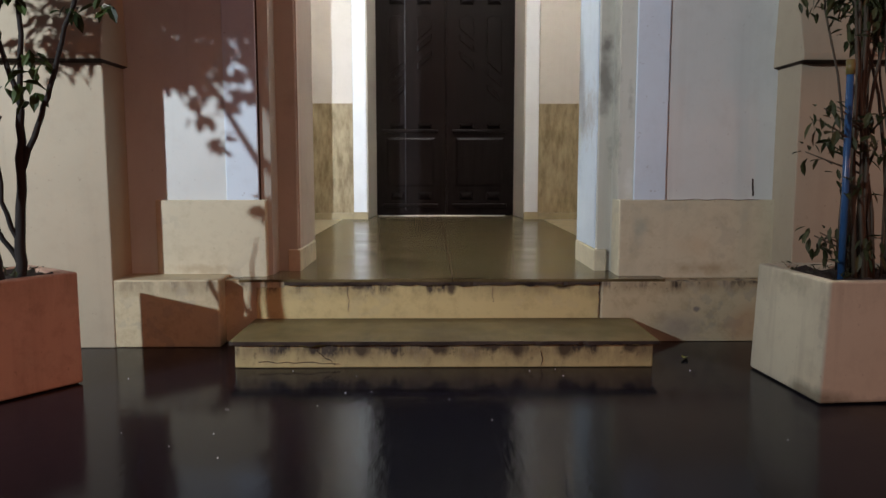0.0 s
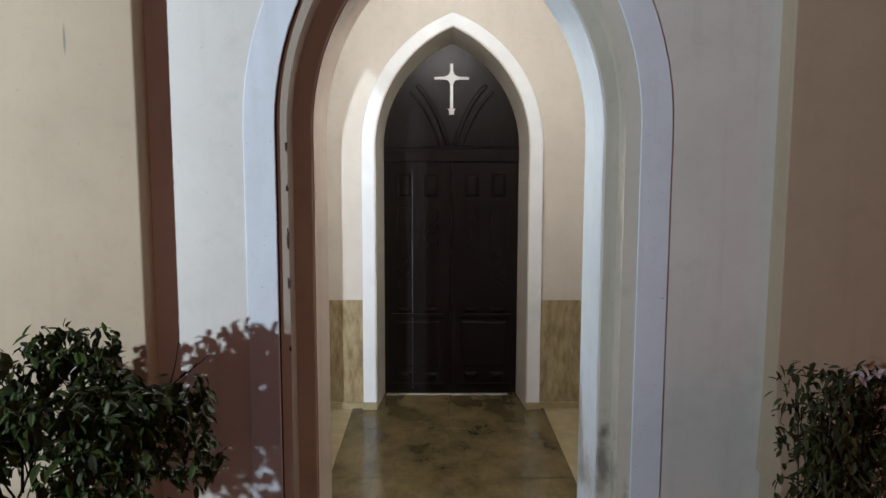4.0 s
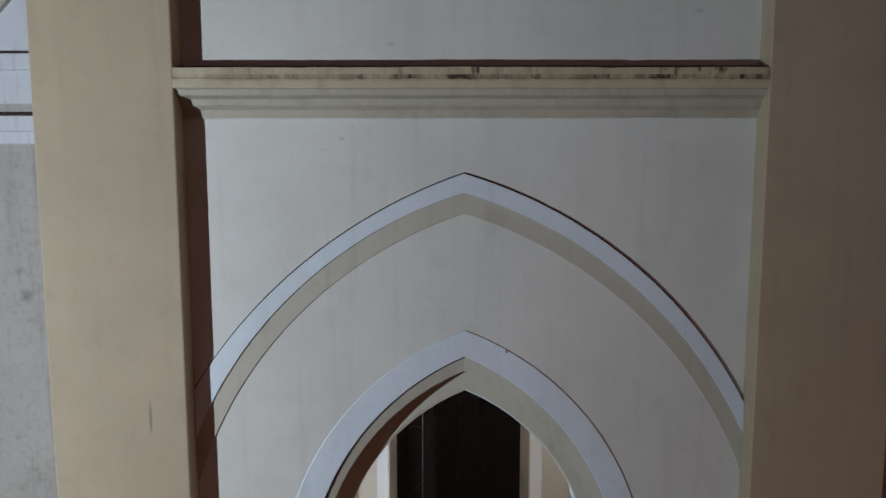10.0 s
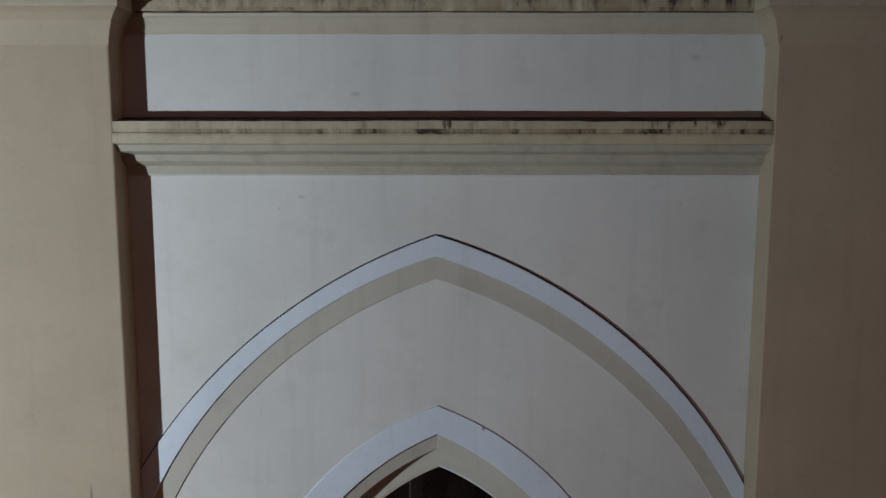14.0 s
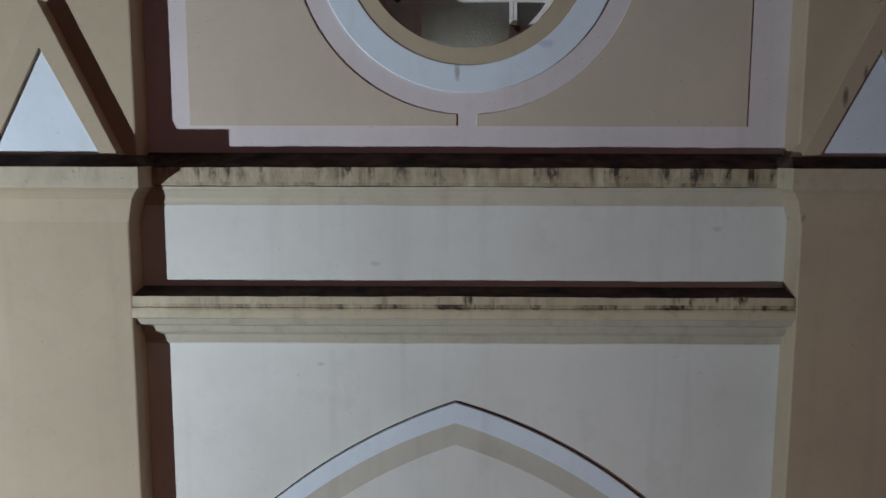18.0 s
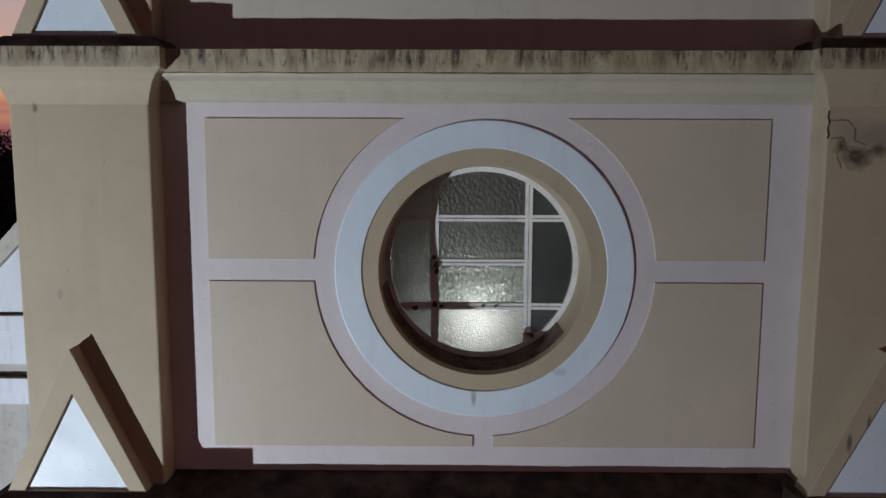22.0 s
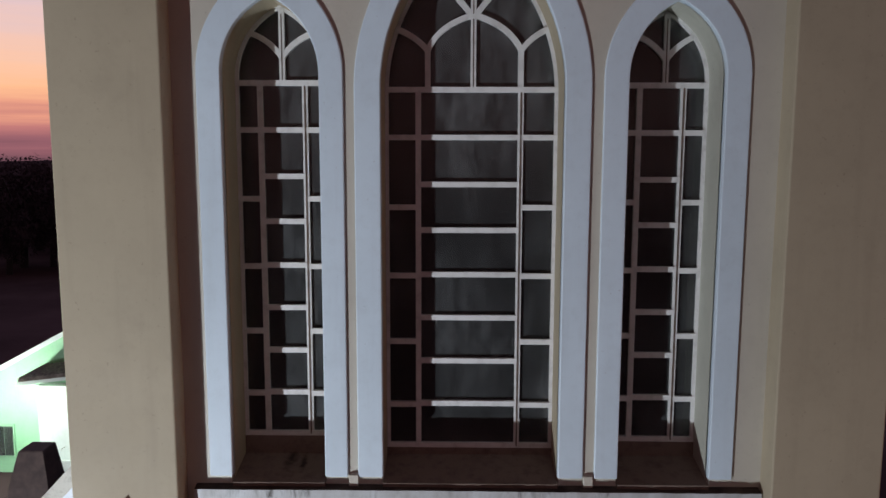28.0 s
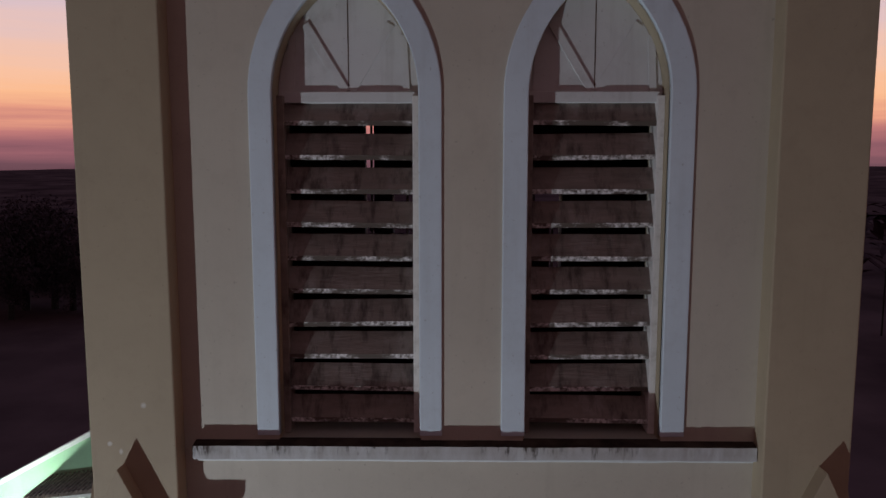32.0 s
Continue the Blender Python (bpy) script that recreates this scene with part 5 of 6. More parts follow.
def worn_slab(name, x0, x1, y0, y1, z0, z1, top, edge, parent, label, seed):
    """A stone slab whose front nosing is chipped and wavers a little."""
    r1 = random.Random(seed)
    n = 90
    drift = 0.0
    fr = []
    for i in range(n + 1):
        drift = drift * 0.85 + r1.uniform(-1, 1) * 0.0022
        chip = r1.uniform(0.004, 0.012) if r1.random() < 0.10 else 0.0
        fr.append((x0 + (x1 - x0) * i / n, y0 + drift + chip, chip, r1.uniform(-0.004, 0.004) - (r1.uniform(0.004, 0.012) if r1.random() < 0.12 else 0.0)))
    v = [(x, y, z1) for x, y, c, d in fr] + [(x, y + 0.002, z0 + d) for x, y, c, d in fr]
    m = n + 1
    v += [(x1, y1, z1), (x0, y1, z1), (x1, y1, z0), (x0, y1, z0)]
    f = [tuple(range(m)) + (2 * m, 2 * m + 1), tuple(range(2 * m - 1, m - 1, -1)) + (2 * m + 3, 2 * m + 2)]
    f += [(i, m + i, m + i + 1, i + 1) for i in range(n)]
    f += [(n, 2 * m - 1, 2 * m + 2, 2 * m), (0, 2 * m + 1, 2 * m + 3, m), (2 * m, 2 * m + 2, 2 * m + 3, 2 * m + 1)]
    return mesh(name, v, f, [top, edge], parent, label, [0, 0] + [1] * (n + 3))


box("base_block", XL - 0.02, -1.40, 4.575, 5.0, 0.0, 0.425, BASE, tower, "stained plaster base beside the steps", 0.012)
box("base_recess", -1.42, -1.203, 4.708, 5.0, 0.0, 0.404, BASE, tower, "", 0.008)
box("base_block", 0.99, XR + 0.02, 4.70, 5.0, 0.0, 0.392, BASE, tower, "stained plaster base beside the steps", 0.012)
box("base_fill", -1.43, -1.015, 4.80, 5.14, 0.28, 0.400, BASE, tower)
box("base_fill", -1.207, -1.018, 4.703, 4.80, 0.355, 0.398, BASE, tower, "", 0.006)
upper = thing("upper_step", (0.0, 4.75, 0.0), "upper stone step, plaster riser streaked black under a dark slab", "step")
box("riser", -1.205, 0.985, 4.705, 5.12, 0.0, 0.372, STEP, upper, "cream plaster riser with black drips", 0.01)
worn_slab("slab", -1.02, 0.975, 4.682, 5.78, 0.374, 0.392, GRANITE, MOULD, upper, "dark worn stone slab", 14)
lower = thing("lower_step", (0.0, 4.4, 0.0), "broad lower step with a worn dark stone tread", "step")
box("riser", -1.185, 1.155, 4.088, 4.70, 0.0, 0.134, STEP, lower, "cream plaster riser with black drips and cracks", 0.01)
worn_slab("tread", -1.21, 1.18, 4.060, 4.702, 0.136, 0.156, TREAD, MOULD, lower, "wet olive-brown stone tread with a chipped edge", 15)

# cracks and flaked plaster


def crack(x, z, y, dx, dz, seed, parent, width=0.007, mat=None):
    """A thin wandering dark crack line, 3 mm proud of the face so that it shows."""
    r1 = random.Random(seed)
    n = 9
    ln = math.hypot(dx, dz)
    off = [0.0]
    for i in range(n):
        off.append(off[-1] * 0.7 + r1.uniform(-1, 1) * min(0.05 * ln, 0.007))
    pts = [(x + dx * i / n + off[i] * dz / ln, z + dz * i / n - off[i] * dx / ln) for i in range(n + 1)]
    left = [(a - width * r1.uniform(0.2, 0.6) * (1 if abs(dz) > abs(dx) else 0), b - width * r1.uniform(0.2, 0.6) * (0 if abs(dz) > abs(dx) else 1)) for a, b in pts]
    right = [(a + width * r1.uniform(0.2, 0.6) * (1 if abs(dz) > abs(dx) else 0), b + width * r1.uniform(0.2, 0.6) * (0 if abs(dz) > abs(dx) else 1)) for a, b in pts]
    return prism("crack", [left + right[::-1]], y - 0.003, y + 0.004, mat or MOULD, parent)


def flake(x, z, y, w, h, seed, parent, mat):
    """A scar of missing paint with a ragged outline."""
    r1 = random.Random(seed)
    n = 22
    pts = []
    for i in range(n):
        a = 2 * math.pi * i / n
        k = r1.uniform(0.35, 1.0)
        pts.append((x + w / 2 * k * math.cos(a), z + h / 2 * k * math.sin(a)))
    return prism("flake", [pts], y - 0.003, y + 0.004, mat, parent)


crack(0.99, 0.36, 4.705, -0.012, -0.20, 2, upper, 0.004, CRACKLINE)
crack(0.30, 0.36, 4.705, 0.01, -0.10, 5, upper, 0.003, CRACKLINE)
crack(-0.62, 0.36, 4.705, 0.0, -0.16, 6, upper, 0.003, CRACKLINE)
crack(-0.74, 0.105, 4.088, 0.11, -0.09, 3, lower, 0.005)
crack(0.52, 0.10, 4.088, 0.01, -0.09, 4, lower, 0.004)
crack(-1.05, 0.035, 4.088, 0.45, -0.012, 8, lower, 0.005)
crack(2.003, 1.04, Y_A, 0.0, -0.11, 7, tower, 0.014)
crack(1.42, 0.903, Y_A - 0.035, 0.62, 0.0, 9, tower, 0.005, CRACKLINE)
for k, (z, w, h) in enumerate(((3.98, 0.03, 0.10), (3.70, 0.035, 0.07), (3.36, 0.03, 0.16), (3.05, 0.045, 0.12), (2.6, 0.02, 0.05))):
    flake(-1.14, z, 4.906, w, h, 130 + k, tower, MOULD)
net_rng = random.Random(91)
for x, z, dx, dz, width in ((2.185, 11.335, 0.10, 0.01, 0.009), (2.285, 11.345, 0.05, -0.05, 0.008), (2.335, 11.295, 0.005, -0.08, 0.010), (2.19, 11.23, 0.075, 0.0, 0.011), (2.265, 11.23, 0.01, -0.06, 0.012), (2.275, 11.17, 0.08, -0.045, 0.012),
                            (2.355, 11.125, 0.07, 0.03, 0.010), (2.425, 11.155, 0.07, -0.005, 0.008), (2.235, 11.13, 0.03, -0.09, 0.006), (2.345, 11.215, 0.07, -0.03, 0.008), (2.60, 11.25, 0.09, 0.05, 0.008), (2.69, 11.30, 0.05, -0.03, 0.008)):
    crack(x, z, 4.84, dx, dz, net_rng.randrange(999), tower, width, CRACKLINE)
crack(2.172, 11.40, 4.84, 0.0, -0.17, 40, tower, 0.010, MOULD)
flake(1.540, 12.19, Y_D, 0.024, 0.06, 63, tower, RUST_SHADE)
crack(1.525, 12.28, Y_D, 0.012, -0.12, 64, tower, 0.007, CRACKLINE)
crack(1.65, 12.255, Y_D, 0.12, -0.03, 65, tower, 0.008, CRACKLINE)
crack(1.76, 12.22, Y_D, 0.02, 0.06, 66, tower, 0.006, CRACKLINE)

# ---- planters and plants ----


def leaf_cloud(points, size, seed, droop=0.5, slim=(0.32, 0.42)):
    rr = random.Random(seed)
    v, f = [], []
    for p in points:
        L = size * rr.uniform(0.7, 1.25)
        W = L * rr.uniform(*slim)
        yaw = rr.uniform(0, 2 * math.pi)
        d = Vector((math.cos(yaw), math.sin(yaw), rr.uniform(-1.25, 0.2) * droop * 1.6)).normalized()
        s = d.cross(Vector((rr.uniform(-0.4, 0.4), rr.uniform(-0.4, 0.4), 1))).normalized()
        up = s.cross(d)
        k = len(v)
        p = Vector(p)
        # a folded oval blade that curls down towards its tip
        curl = rr.uniform(0.05, 0.22)
        mid = [p + d * L * q - up * L * curl * q * q for q in (0.0, 0.3, 0.66, 1.0)]
        side = [(mid[i] + s * W * w + up * W * 0.16, mid[i] - s * W * w + up * W * 0.16) for i, w in ((1, 0.46), (2, 0.44))]
        v += mid + [side[0][0], side[0][1], side[1][0], side[1][1]]
        f += [(k, k + 4, k + 1), (k, k + 1, k + 5), (k + 1, k + 4, k + 6, k + 2), (k + 1, k + 2, k + 7, k + 5), (k + 2, k + 6, k + 3), (k + 2, k + 3, k + 7)]
    return v, f


def planter(name, cx, cy, turn, hx, hy, h, label, mat, lean):
    p = thing(name, (cx, cy, 0.0), label, "planter", group="planters beside the steps")
    ca, sa = math.cos(radians(turn)), math.sin(radians(turn))

    def ringpts(o, z):
        a, b = hx - o, hy - o
        return [(cx + lean * z / h + ca * x - sa * y, cy + sa * x + ca * y, z) for x, y in ((-a, -b), (a, -b), (a, b), (-a, b))]
    v = ringpts(0.0, 0.006) + ringpts(0, h) + ringpts(0.05, h) + ringpts(0.055, h - 0.08)
    f = [(0, 1, 2, 3)]
    for k in (0, 4, 8):
        f += [(k + i, k + (i + 1) % 4, k + 4 + (i + 1) % 4, k + 4 + i) for i in range(4)]
    f.append((12, 13, 14, 15))
    mesh("box", v, f, mat, p, bevel=0.012)
    foot = ringpts(0.03, 0.0) + ringpts(0.03, 0.02)
    mesh("foot", foot, [(0, 1, 2, 3), (4, 5, 6, 7)] + [(i, (i + 1) % 4, 4 + (i + 1) % 4, 4 + i) for i in range(4)], MOULD, p)
    # uneven soil
    n = 13
    sv, sf = [], []
    rr = random.Random(3)
    for j in range(n):
        for i in range(n):
            x, y = (2 * i / (n - 1) - 1) * (hx - 0.053), (2 * j / (n - 1) - 1) * (hy - 0.053)
            sv.append((cx + lean + ca * x - sa * y, cy + sa * x + ca * y, h - 0.035 + rr.uniform(-0.012, 0.035)))
    for j in range(n - 1):
        for i in range(n - 1):
            k = j * n + i
            sf.append((k, k + 1, k + n + 1, k + n))
    mesh("soil", sv, sf, SOIL, p, "dark soil", smooth=True)
    weeds = []
    for i in range(90):
        x, y = rr.uniform(-1, 1) * (hx - 0.07), rr.uniform(-1, 1) * (hy - 0.07)
        weeds.append((cx + lean + ca * x - sa * y, cy + sa * x + ca * y, h - 0.02 + rr.uniform(0, 0.05)))
    tagged(mesh("weeds", *leaf_cloud(weeds, 0.055, 9, 0.5, (0.2, 0.3)), LEAFR, p), "small weeds on the soil", kind="stuff")
    return p


planter("planter", -2.297, 3.684, 53.5, 0.34, 0.25, 0.585, "oblong orange cement planter on the wet paving", TERRA, 0.0)
planter("planter", 2.05, 3.76, 4.0, 0.335, 0.335, 0.59, "square salmon cement planter with dirty edges", PLANTER, 0.024)


def join(parts):
    v, f = [], []
    for a, b in parts:
        k = len(v)
        v += list(a)
        f += [tuple(i + k for i in q) for q in b]
    return v, f


def grow(rr, p, d, length, r, depth, out, tips, spread):
    """A branch as a bent tapered tube, with its twigs."""
    pts, rad = [p], [r]
    q = p
    n = 5
    for i in range(n):
        d = (d + Vector((rr.uniform(-1, 1), rr.uniform(-1, 1), rr.uniform(-0.3, 0.6))) * 0.13).normalized()
        q = q + d * length / n
        pts.append(q)
        rad.append(r * (1 - 0.55 * (i + 1) / n))
    out.append(tube("x", pts, rad, 7 if depth > 1 else 5, None))
    if depth == 0:
        tips.append((q, d))
        return
    for k in range(3 if depth > 1 else 4):
        at = pts[rr.choice((3, 4, 5))] if k else q
        a = rr.uniform(0, 2 * math.pi)
        nd = (d + Vector((math.cos(a), math.sin(a), rr.uniform(-0.1, 0.5))) * spread).normalized()
        grow(rr, at, nd, length * rr.uniform(0.55, 0.8), r * 0.5, depth - 1, out, tips, spread)


def stem(wood, rr, pts, r0, r1, sides=8):
    """A wavering tapered stem through the points."""
    pts = [Vector(p) for p in pts]
    fine = []
    for i in range(len(pts) - 1):
        fine += [pts[i].lerp(pts[i + 1], s / 4) + Vector((rr.uniform(-1, 1), rr.uniform(-1, 1), 0)) * 0.006 for s in range(4)]
    fine.append(pts[-1])
    n = len(fine) - 1
    wood.append(tube("x", fine, [r0 + (r1 - r0) * i / n for i in range(n + 1)], sides, None))
    return fine


def left_tree():
    t = thing("ficus_tree", (-2.2, 3.70, 0.55), "small dark-leaved ficus tree with several bare stems in a planter", "tree")
    rr = random.Random(11)
    wood, tips = [], []
    y = 3.70
    yt = 3.54
    stem(wood, rr, [(-2.155, yt, 0.52), (-2.165, yt, 0.66), (-2.205, yt, 1.04), (-2.245, yt, 1.39), (-2.28, yt + 0.01, 1.62), (-2.38, yt + 0.04, 2.1), (-2.5, yt + 0.06, 2.5)], 0.046, 0.014, 10)
    stem(wood, rr, [(-2.27, yt + 0.01, 1.58), (-2.13, yt + 0.02, 1.74), (-1.98, yt + 0.05, 2.1), (-1.92, yt + 0.06, 2.4)], 0.020, 0.008)
    stem(wood, rr, [(-2.25, yt, 1.42), (-2.52, yt + 0.05, 1.9), (-2.8, yt + 0.08, 2.4)], 0.022, 0.008)
    main = [(-2.13, y + 0.02, 0.54), (-2.125, y + 0.02, 0.75), (-2.10, y + 0.01, 1.08), (-2.075, y, 1.40)]
    stem(wood, rr, main, 0.029, 0.019, 10)
    stem(wood, rr, [main[-1], (-2.13, y, 1.62), (-2.24, y, 1.98), (-2.30, y - 0.02, 2.4)], 0.015, 0.008)
    stem(wood, rr, [main[-1], (-2.05, y, 1.75), (-2.065, y - 0.03, 2.12), (-2.0, y - 0.03, 2.5)], 0.015, 0.008)
    stem(wood, rr, [main[2], (-2.00, y, 1.32), (-1.93, y, 1.50), (-1.83, y - 0.02, 1.78), (-1.68, y - 0.03, 2.18), (-1.6, y - 0.03, 2.5)], 0.016, 0.008)
    stem(wood, rr, [(-2.125, y + 0.02, 0.70), (-2.18, y - 0.02, 0.95), (-2.20, y - 0.03, 1.28), (-2.15, y - 0.04, 1.36)], 0.014, 0.005, 6)
    stem(wood, rr, [(-2.13, y + 0.02, 0.62), (-2.23, y + 0.02, 0.80), (-2.27, y + 0.03, 1.0), (-2.24, y + 0.02, 1.16)], 0.015, 0.004, 6)
    for i in range(26):
        p = Vector((rr.uniform(-2.9, -1.75), y + rr.uniform(-0.2, 0.2), rr.uniform(1.95, 2.3)))
        grow(rr, p, Vector((rr.uniform(-0.6, 0.6), rr.uniform(-0.5, 0.5), 1)).normalized(), rr.uniform(0.22, 0.4), 0.009, 1, wood, tips, 0.6)
    v, f = join(wood)
    mesh("trunk", v, f, BARK, t, "dark bare branching stems", smooth=True)
    pts, pale = [], []
    # clumps that leave gaps, with an uneven flat top
    clumps = []
    for i in range(120):
        a, rad = rr.uniform(0, 2 * math.pi), rr.uniform(0.05, 1.0) ** 0.5
        x, yy = -2.25 + 0.92 * rad * math.cos(a), 3.64 + 0.50 * rad * math.sin(a)
        top = 2.90 - 0.20 * max(0.0, x + 2.2) - 0.10 * rad * rad + 0.05 * math.sin(5 * x) + 0.03 * math.sin(11 * x)
        z = top - rr.uniform(0, 1) ** 1.3 * (0.64 - 0.20 * rad * math.cos(a))
        clumps.append((Vector((x, yy, z)), rr.uniform(0.10, 0.17)))
    for x, yy, z in ((-1.80, 3.68, 1.86), (-1.98, 3.66, 1.62), (-2.08, 3.66, 1.95), (-2.20, 3.68, 1.78), (-2.36, 3.66, 1.98), (-2.60, 3.70, 1.90), (-1.72, 3.67, 2.05), (-2.03, 3.62, 1.50), (-2.80, 3.7, 2.1), (-2.26, 3.6, 1.36), (-1.88, 3.64, 2.12), (-2.12, 3.7, 2.14), (-2.45, 3.62, 2.12), (-1.66, 3.7, 1.92), (-2.48, 3.7, 1.72), (-2.7, 3.66, 2.02)):
        clumps.append((Vector((x, yy, z)), rr.uniform(0.045, 0.08)))
    for c, r in clumps:
        for k in range(int(1900 * r * r) + 6):
            dvec = Vector((rr.gauss(0, 1), rr.gauss(0, 1), rr.gauss(0, 0.8))).normalized() * r * rr.uniform(0.3, 1.0) ** 0.5
            pts.append(c + dvec)
    for i in range(26):
        c, r = rr.choice(clumps[:60])
        pale.append(Vector((c.x, c.y - 0.1, 2.88 + rr.uniform(0, 0.06))))
    v, f = leaf_cloud(pts, 0.088, 21, 1.15, (0.38, 0.5))
    mesh("crown", v, f, LEAF, t, "dense dark-green glossy leaves")
    v, f = leaf_cloud(pale[:8], 0.055, 22)
    mesh("young_leaves", v, f, PALE, t, "a few pale young leaves")


def right_shrub():
    t = thing("tall_shrub", (2.15, 3.75, 0.55), "tall thin-stemmed leafy shrub in a salmon planter", "shrub")
    rr = random.Random(31)
    wood, pts = [], []
    for i in range(21):
        bx, by = 2.12 + rr.uniform(-0.12, 0.18), 3.75 + rr.uniform(-0.14, 0.14)
        lean = rr.uniform(-0.33, 0.28)
        h = rr.uniform(1.84, 2.13)
        p = [Vector((bx + (lean + 0.13) * (s / 6) ** 1.6, by + rr.uniform(-0.02, 0.02) + (s / 6) * (0.24 + 0.1 * rr.uniform(-1, 1)), 0.54 + h * s / 6)) for s in range(7)]
        r = rr.uniform(0.006, 0.014)
        wood.append(tube("x", p, [r * (1 - 0.5 * s / 6) for s in range(7)], 6, None))
        for s in range(5, 7):
            for k in range(60):
                a = rr.uniform(0, 2 * math.pi)
                q = p[s] + Vector((math.cos(a) * rr.uniform(0.0, 0.15), math.sin(a) * rr.uniform(0, 0.15), rr.uniform(-0.36, 0.12)))
                pts.append(q)
    stem(wood, rr, [(2.22, 3.72, 0.54), (2.23, 3.72, 0.85), (2.27, 3.72, 1.2), (2.42, 3.72, 1.8)], 0.028, 0.012)
    stem(wood, rr, [(2.24, 3.72, 0.68), (2.33, 3.72, 0.78), (2.38, 3.72, 1.2), (2.40, 3.72, 1.9)], 0.016, 0.008)
    for i in range(22):
        c = Vector((rr.uniform(1.78, 2.08), 3.64 + rr.uniform(-0.15, 0.15), rr.uniform(0.72, 1.45)))
        wood.append(tube("x", [Vector((2.10, 3.75, c.z - 0.12)), c], [0.006, 0.003], 5, None))
        for k in range(8):
            pts.append(c + Vector((rr.uniform(-0.06, 0.06), rr.uniform(-0.06, 0.06), rr.uniform(-0.07, 0.05))))
    for v, f in wood:
        mesh("stem", v, f, STEM, t, smooth=True)
    v, f = leaf_cloud(pts, 0.072, 33, 1.35, (0.32, 0.44))
    mesh("crown", v, f, LEAFR, t, "loose tuft of drooping green leaves")
    v, f = leaf_cloud([Vector((2.27 + rr.uniform(-0.10, 0.10), 3.84, 2.74 + rr.uniform(-0.04, 0.05))) for _ in range(16)], 0.07, 34)
    mesh("blossom", v, f, PALE, t, "pale blossom")


left_tree()
right_shrub()
v, f = tube("x", [(1.940, 3.64, 0.55), (1.938, 3.64, 1.0), (1.930, 3.645, 1.59)], [0.017, 0.017, 0.017], 14, None)
pipe = mesh("plastic_pipe", v, f, PIPE, None, smooth=True)
v, f = tube("x", [(1.932, 3.645, 1.56), (1.930, 3.645, 1.63)], [0.021, 0.021], 14, None)
mesh("collar", v, f, COLLAR, pipe, "olive-yellow collar", smooth=True)
tagged(pipe, "upright blue plastic pipe among the shrub's stems", "pipe")
fallen = mesh("fallen_leaf", *leaf_cloud([(1.37, 4.22, 0.016)], 0.10, 41, 0.0, (0.45, 0.5)), leaf_mat("fallen_yellow_green_leaf", (0.22, 0.26, 0.04), (0.24, 0.28, 0.05)))
tagged(fallen, "single green leaf fallen on the wet paving", "leaf")

grit_rng = random.Random(55)
gv, gf = [], []
for i in range(22):
    x, y, r = grit_rng.uniform(-1.9, 2.0), 4.05 - 1.75 * grit_rng.random() ** 1.6, grit_rng.uniform(0.0012, 0.0042)
    k = len(gv)
    gv += [(x - r, y - r * 0.6, 0.002), (x + r, y - r, 0.002), (x + r * 0.7, y + r, 0.002), (x - r * 0.8, y + r, 0.002), (x + grit_rng.uniform(-r, r) * 0.4, y, 0.004 + r)]
    gf += [(k, k + 1, k + 4), (k + 1, k + 2, k + 4), (k + 2, k + 3, k + 4), (k + 3, k, k + 4)]
tagged(mesh("grit", gv, gf, CROSSMAT), "scattered pale grit on the wet paving", "grit", "", "stuff")

# ---- the church behind the tower ----
nave = thing("church_nave", (0.0, 16.0, 0.0), "lower church front behind the tower with a sloping gable coping", "church")
for s in (-1, 1):
    def mx(pts):
        return [(s * x, z) for x, z in pts]
    prism("nave_wall", [mx([(2.6, 0.0), (7.1, 0.0), (7.1, 8.7), (2.6, 13.4)])], 10.25, 10.65, NAVEW, nave, "grey weathered plaster wall")
    prism("gable_band", [mx([(2.6, 8.96), (7.0, 8.96), (2.6, 13.55)])], 10.22, 10.3, NAVEB, nave, "white gable field")
    prism("coping", [mx([(7.30, 8.55), (7.30, 8.83), (2.6, 13.80), (2.6, 13.42)])], 10.12, 10.70, COPING, nave, "rain-stained sloping coping")
    xa, xb = (-7.12, -2.6) if s < 0 else (2.6, 7.12)
    for z0, z1, y0, mat in ((8.70, 8.93, 10.17, NAVEB), (8.23, 8.70, 10.22, NAVEB), (7.84, 8.06, 10.14, NAVEB), (7.66, 7.84, 10.20, NAVEB)):
        box("nave_moulding", xa, xb, y0, 10.3, z0, z1, mat, nave, "white moulding", 0.01)
    for z0, y0 in ((8.93, 10.15), (8.06, 10.10)):
        box("moulding_top", xa, xb, y0, 10.3, z0, z0 + 0.022, MOULD, nave, "mould-dark moulding top")
prism("nave_body", [[(-6.9, 0.0), (6.9, 0.0), (6.9, 8.5), (0.0, 13.2), (-6.9, 8.5)]], 10.95, 36.0, ROOF, nave, "dark tiled roof")
pinnacle = thing("roof_pinnacle", (-8.41, 14.20, 0.0), "stumpy pinnacle on a corner pier beside the church, darkened as its unlit side", "pinnacle")
# the dark roof colour stands in for the pinnacle's unlit side
pier("pinnacle_pier", [(0.00, -8.91, -7.91, 13.70), (8.36, -8.91, -7.91, 13.70), (8.38, -8.83, -7.99, 13.78), (8.61, -8.81, -8.01, 13.80), (9.28, -8.66, -8.16, 13.95), (9.31, -8.64, -8.18, 13.97)], 14.45, [ROOF], [0, 0, 0, 0, 0], pinnacle, "", 0.01)

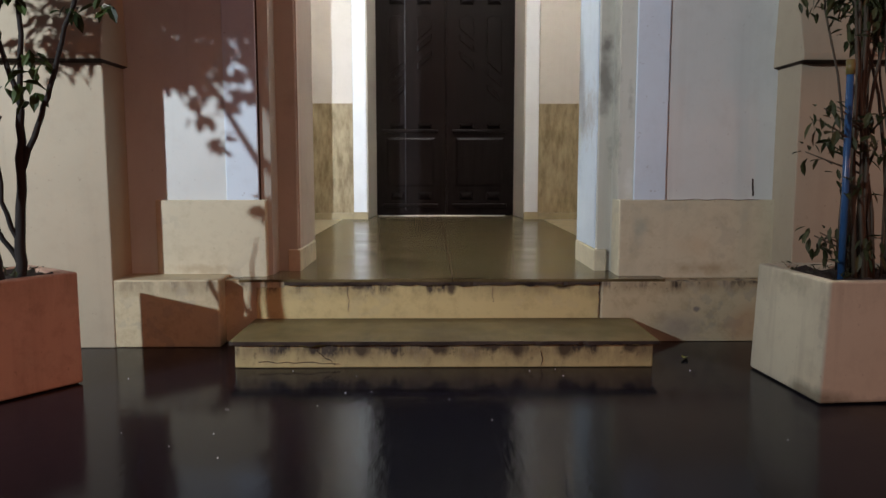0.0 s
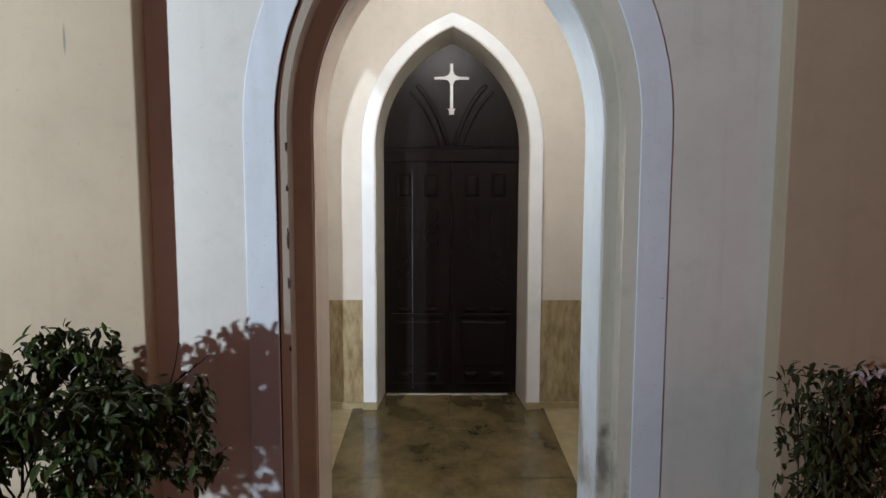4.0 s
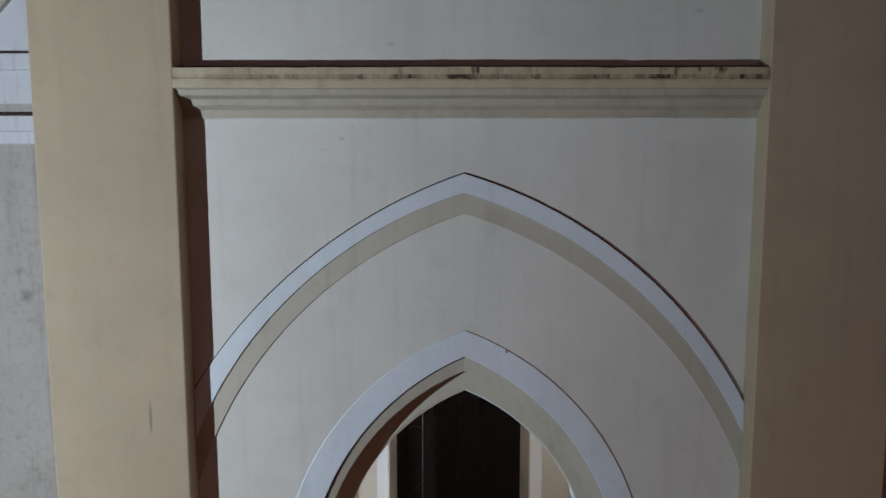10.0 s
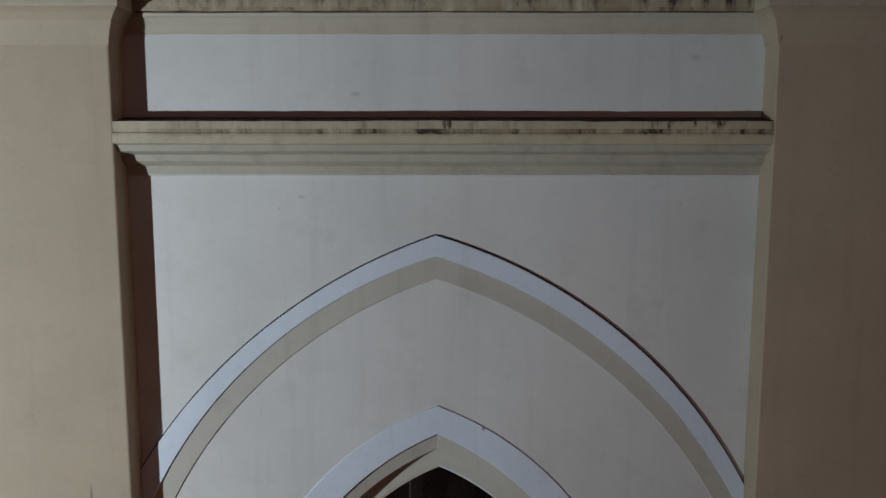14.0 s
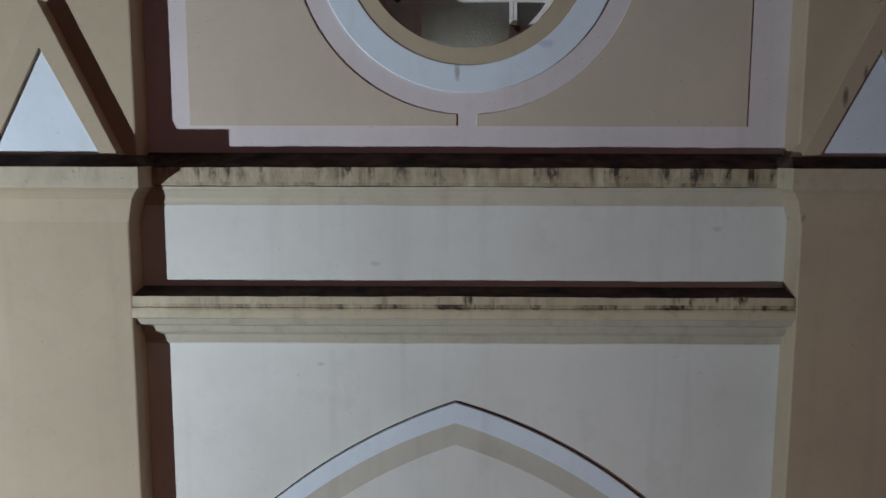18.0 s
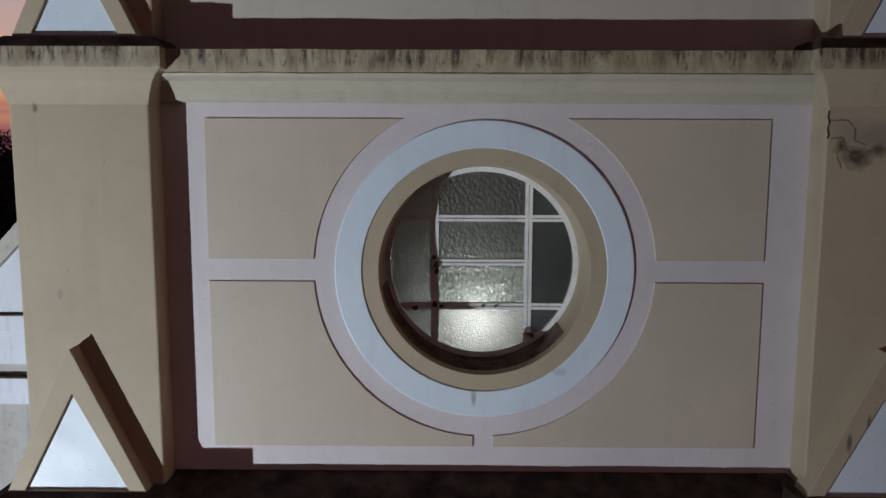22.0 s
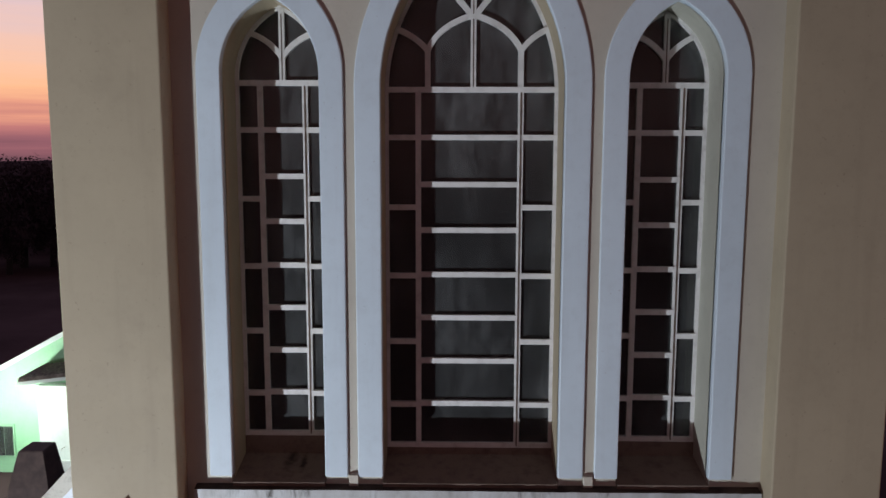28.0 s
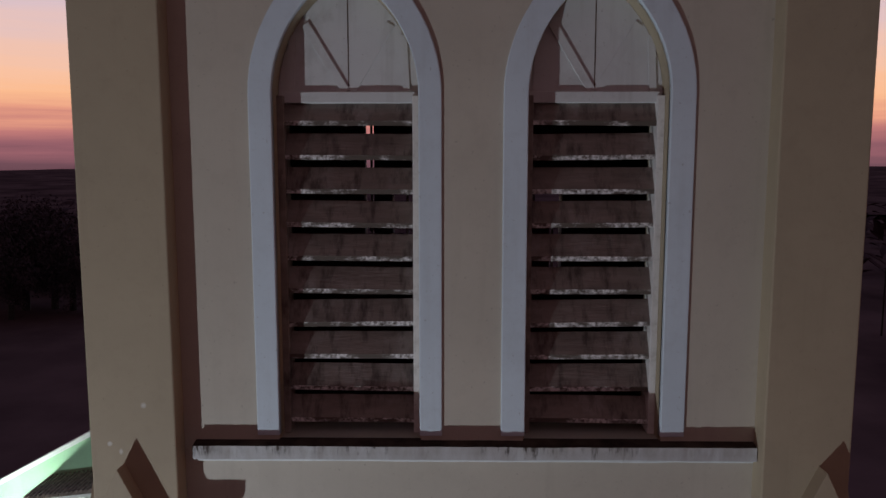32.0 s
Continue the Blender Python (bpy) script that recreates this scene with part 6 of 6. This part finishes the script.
# ---- the lit house and the dark distance ----
house = thing("mint_house", (-20.0, 36.0, 0.0), "mint-green house lit by a white yard lamp", "house")
prism("front_wall", [[(-40.0, 0.0), (-10.0, 0.0), (-10.0, 11.2), (-40.0, -5.0)]], 34.0, 34.3, GREEN, house, "mint-green wall with a sloping top")
prism("wall_cap", [[(-40.0, -5.0), (-40.0, -4.75), (-10.0, 11.45), (-10.0, 11.2)]], 33.9, 34.4, HOUSEW, house, "pale wall cap")
box("house_recess", -19.5, -15.0, 33.5, 34.0, 0.0, 4.45, HOUSEW, house, "white lit wall under the canopy")
win = box("window", -22.75, -20.95, 33.9, 34.02, 0.80, 2.42, GREEN, house, "window with dark panes")
for i in range(4):
    box("pane", -22.69 + 0.43 * i, -22.30 + 0.43 * i, 33.86, 33.9, 0.9, 2.32, DUSTY, win)
prism("canopy", [[(-19.2, 5.16), (-14.5, 5.75), (-14.5, 5.95), (-19.2, 5.34)]], 31.6, 34.0, CANOPY, house, "tiled lean-to canopy")
for i in range(22):
    box("canopy_rib", -19.2 + 0.215 * i, -19.12 + 0.215 * i, 31.56, 34.0, 5.25 + 0.0275 * i, 5.41 + 0.0275 * i, CANOPY, house)
prism("eave_board", [[(-19.26, 5.06), (-14.5, 5.66), (-14.5, 5.80), (-19.26, 5.22)]], 31.5, 31.54, HOUSEW, house, "pale eave board")

tub = thing("wash_tub", (-18.7, 32.9, 0.0), "white cement wash tub against the lit house wall", "wash tub")
prism("tub_front", [[(-19.85, 0.5), (-17.4, 0.5), (-17.4, 1.14), (-19.85, 1.14)]], 32.7, 32.8, HOUSEW, tub, "", 0.03)
for x in (-19.85, -17.5):
    box("tub_side", x, x + 0.1, 32.8, 33.48, 0.5, 1.14, HOUSEW, tub, "", 0.02)
box("tub_floor", -19.75, -17.5, 32.8, 33.48, 0.5, 0.6, HOUSEW, tub)
for x in (-19.6, -17.8):
    box("tub_leg", x, x + 0.15, 32.8, 33.4, 0.0, 0.5, HOUSEW, tub)
v, f = tube("x", [(-18.3, 33.45, 1.5), (-18.3, 33.15, 1.55), (-18.3, 33.05, 1.45)], [0.03, 0.03, 0.025], 8, None)
mesh("tap", v, f, CHROME, tub, smooth=True)
bucket = thing("bucket", (-19.6, 32.9, 1.14), "small blue plastic bucket on the tub", "bucket")
v, f = tube("x", [(-19.62, 32.76, 1.142), (-19.62, 32.76, 1.40)], [0.10, 0.14], 14, None)
mesh("pail", v, f, PIPE, bucket, smooth=True)

rr = random.Random(77)


def far_tree(x, y, h, seed):
    r2 = random.Random(seed)
    t = thing("tree", (x, y, 0.0), "dark bushy tree against the dusk", "tree", group="trees on the skyline")
    wood = [tube("x", [(x, y, 0), (x + 0.2, y, h * 0.3), (x - 0.1, y, h * 0.6)], [h * 0.04, h * 0.03, h * 0.015], 7, None)]
    for k in range(5):
        a = r2.uniform(0, 6.28)
        wood.append(tube("x", [(x, y, h * 0.35), (x + math.cos(a) * h * 0.15, y + math.sin(a) * h * 0.15, h * 0.6), (x + math.cos(a) * h * 0.3, y + math.sin(a) * h * 0.3, h * 0.8)], [h * 0.02, h * 0.012, h * 0.005], 5, None))
    v, f = join(wood)
    mesh("trunk", v, f, BARK, t)
    pts = []
    for k in range(80):
        a, e = r2.uniform(0, 6.28), r2.uniform(-1.05, 1)
        c = Vector((x + math.cos(a) * h * 0.3 * r2.uniform(0.2, 1), y + math.sin(a) * h * 0.3 * r2.uniform(0.2, 1), h * (0.55 + 0.42 * e * r2.uniform(0.4, 1))))
        for q in range(46):
            pts.append(c + Vector((r2.gauss(0, 1), r2.gauss(0, 1), r2.gauss(0, 0.8))) * h * 0.045)
    v, f = leaf_cloud(pts, h * 0.042, seed)
    mesh("crown", v, f, WOODS, t)


for i, (x, y, h) in enumerate(((-58.5, 100, 15.2), (-62, 104, 15.4), (-55, 101, 13.6), (-67, 119, 15.4), (-61, 113, 14.6), (-52, 100, 12.6), (-48.5, 98, 11.6), (-64.5, 99, 13.0), (-57, 94, 10.6))):
    far_tree(x, y, h, 100 + i)
# rolling dark land beyond
hv, hf = [], []
HX, HY = 60, 5
for j in range(HY):
    for i in range(HX):
        x = -900 + 1800 * i / (HX - 1)
        y = 260 + 160 * j
        hv.append((x, y, -2 + (13.5 + 3.0 * math.sin(0.011 * x + j) + 2.0 * math.sin(0.027 * x + 2 * j)) * min(1, 0.25 + j * 0.3)))
for j in range(HY - 1):
    for i in range(HX - 1):
        k = j * HX + i
        hf.append((k, k + 1, k + HX + 1, k + HX))
tagged(mesh("backdrop", hv, hf, LAND, None, smooth=True), "dark low hills on the horizon", "hills", "", "structure")
pts = []
for i in range(2600):
    x, y = rr.uniform(-320, 320), rr.uniform(120, 250)
    if abs(x) < 10:
        continue
    hh = rr.uniform(4, 9.5)
    pts.append(Vector((x, y, rr.uniform(0.5, hh))))
v, f = leaf_cloud(pts, 5.0, 91, 0.3)
tagged(mesh("far_woods", v, f, WOODS), "dark distant woods", "woods", "", "stuff")


def far_lamp(x, y, z):
    t = thing("street_lamp", (x, y, 0.0), "distant orange street lamp on a thin post", "street lamp", group="distant street lamps")
    v, f = tube("x", [(x, y, 0), (x, y, z), (x + 0.8, y - 0.3, z + 0.3)], [0.12, 0.08, 0.05], 6, None)
    mesh("post", v, f, BARK, t)
    v, f = tube("x", [(x + 0.6, y - 0.3, z + 0.3), (x + 1.3, y - 0.5, z + 0.3)], [0.16, 0.16], 6, None)
    mesh("lamp_head", v, f, SODIUM, t, "lit orange lamp head")


SODIUM = glow("sodium_lamp_glass", (1.0, 0.36, 0.10), 5.0)
for x, y, z in ((38.5, 62, 9.5), (50, 86, 8.0)):
    far_lamp(x, y, z)
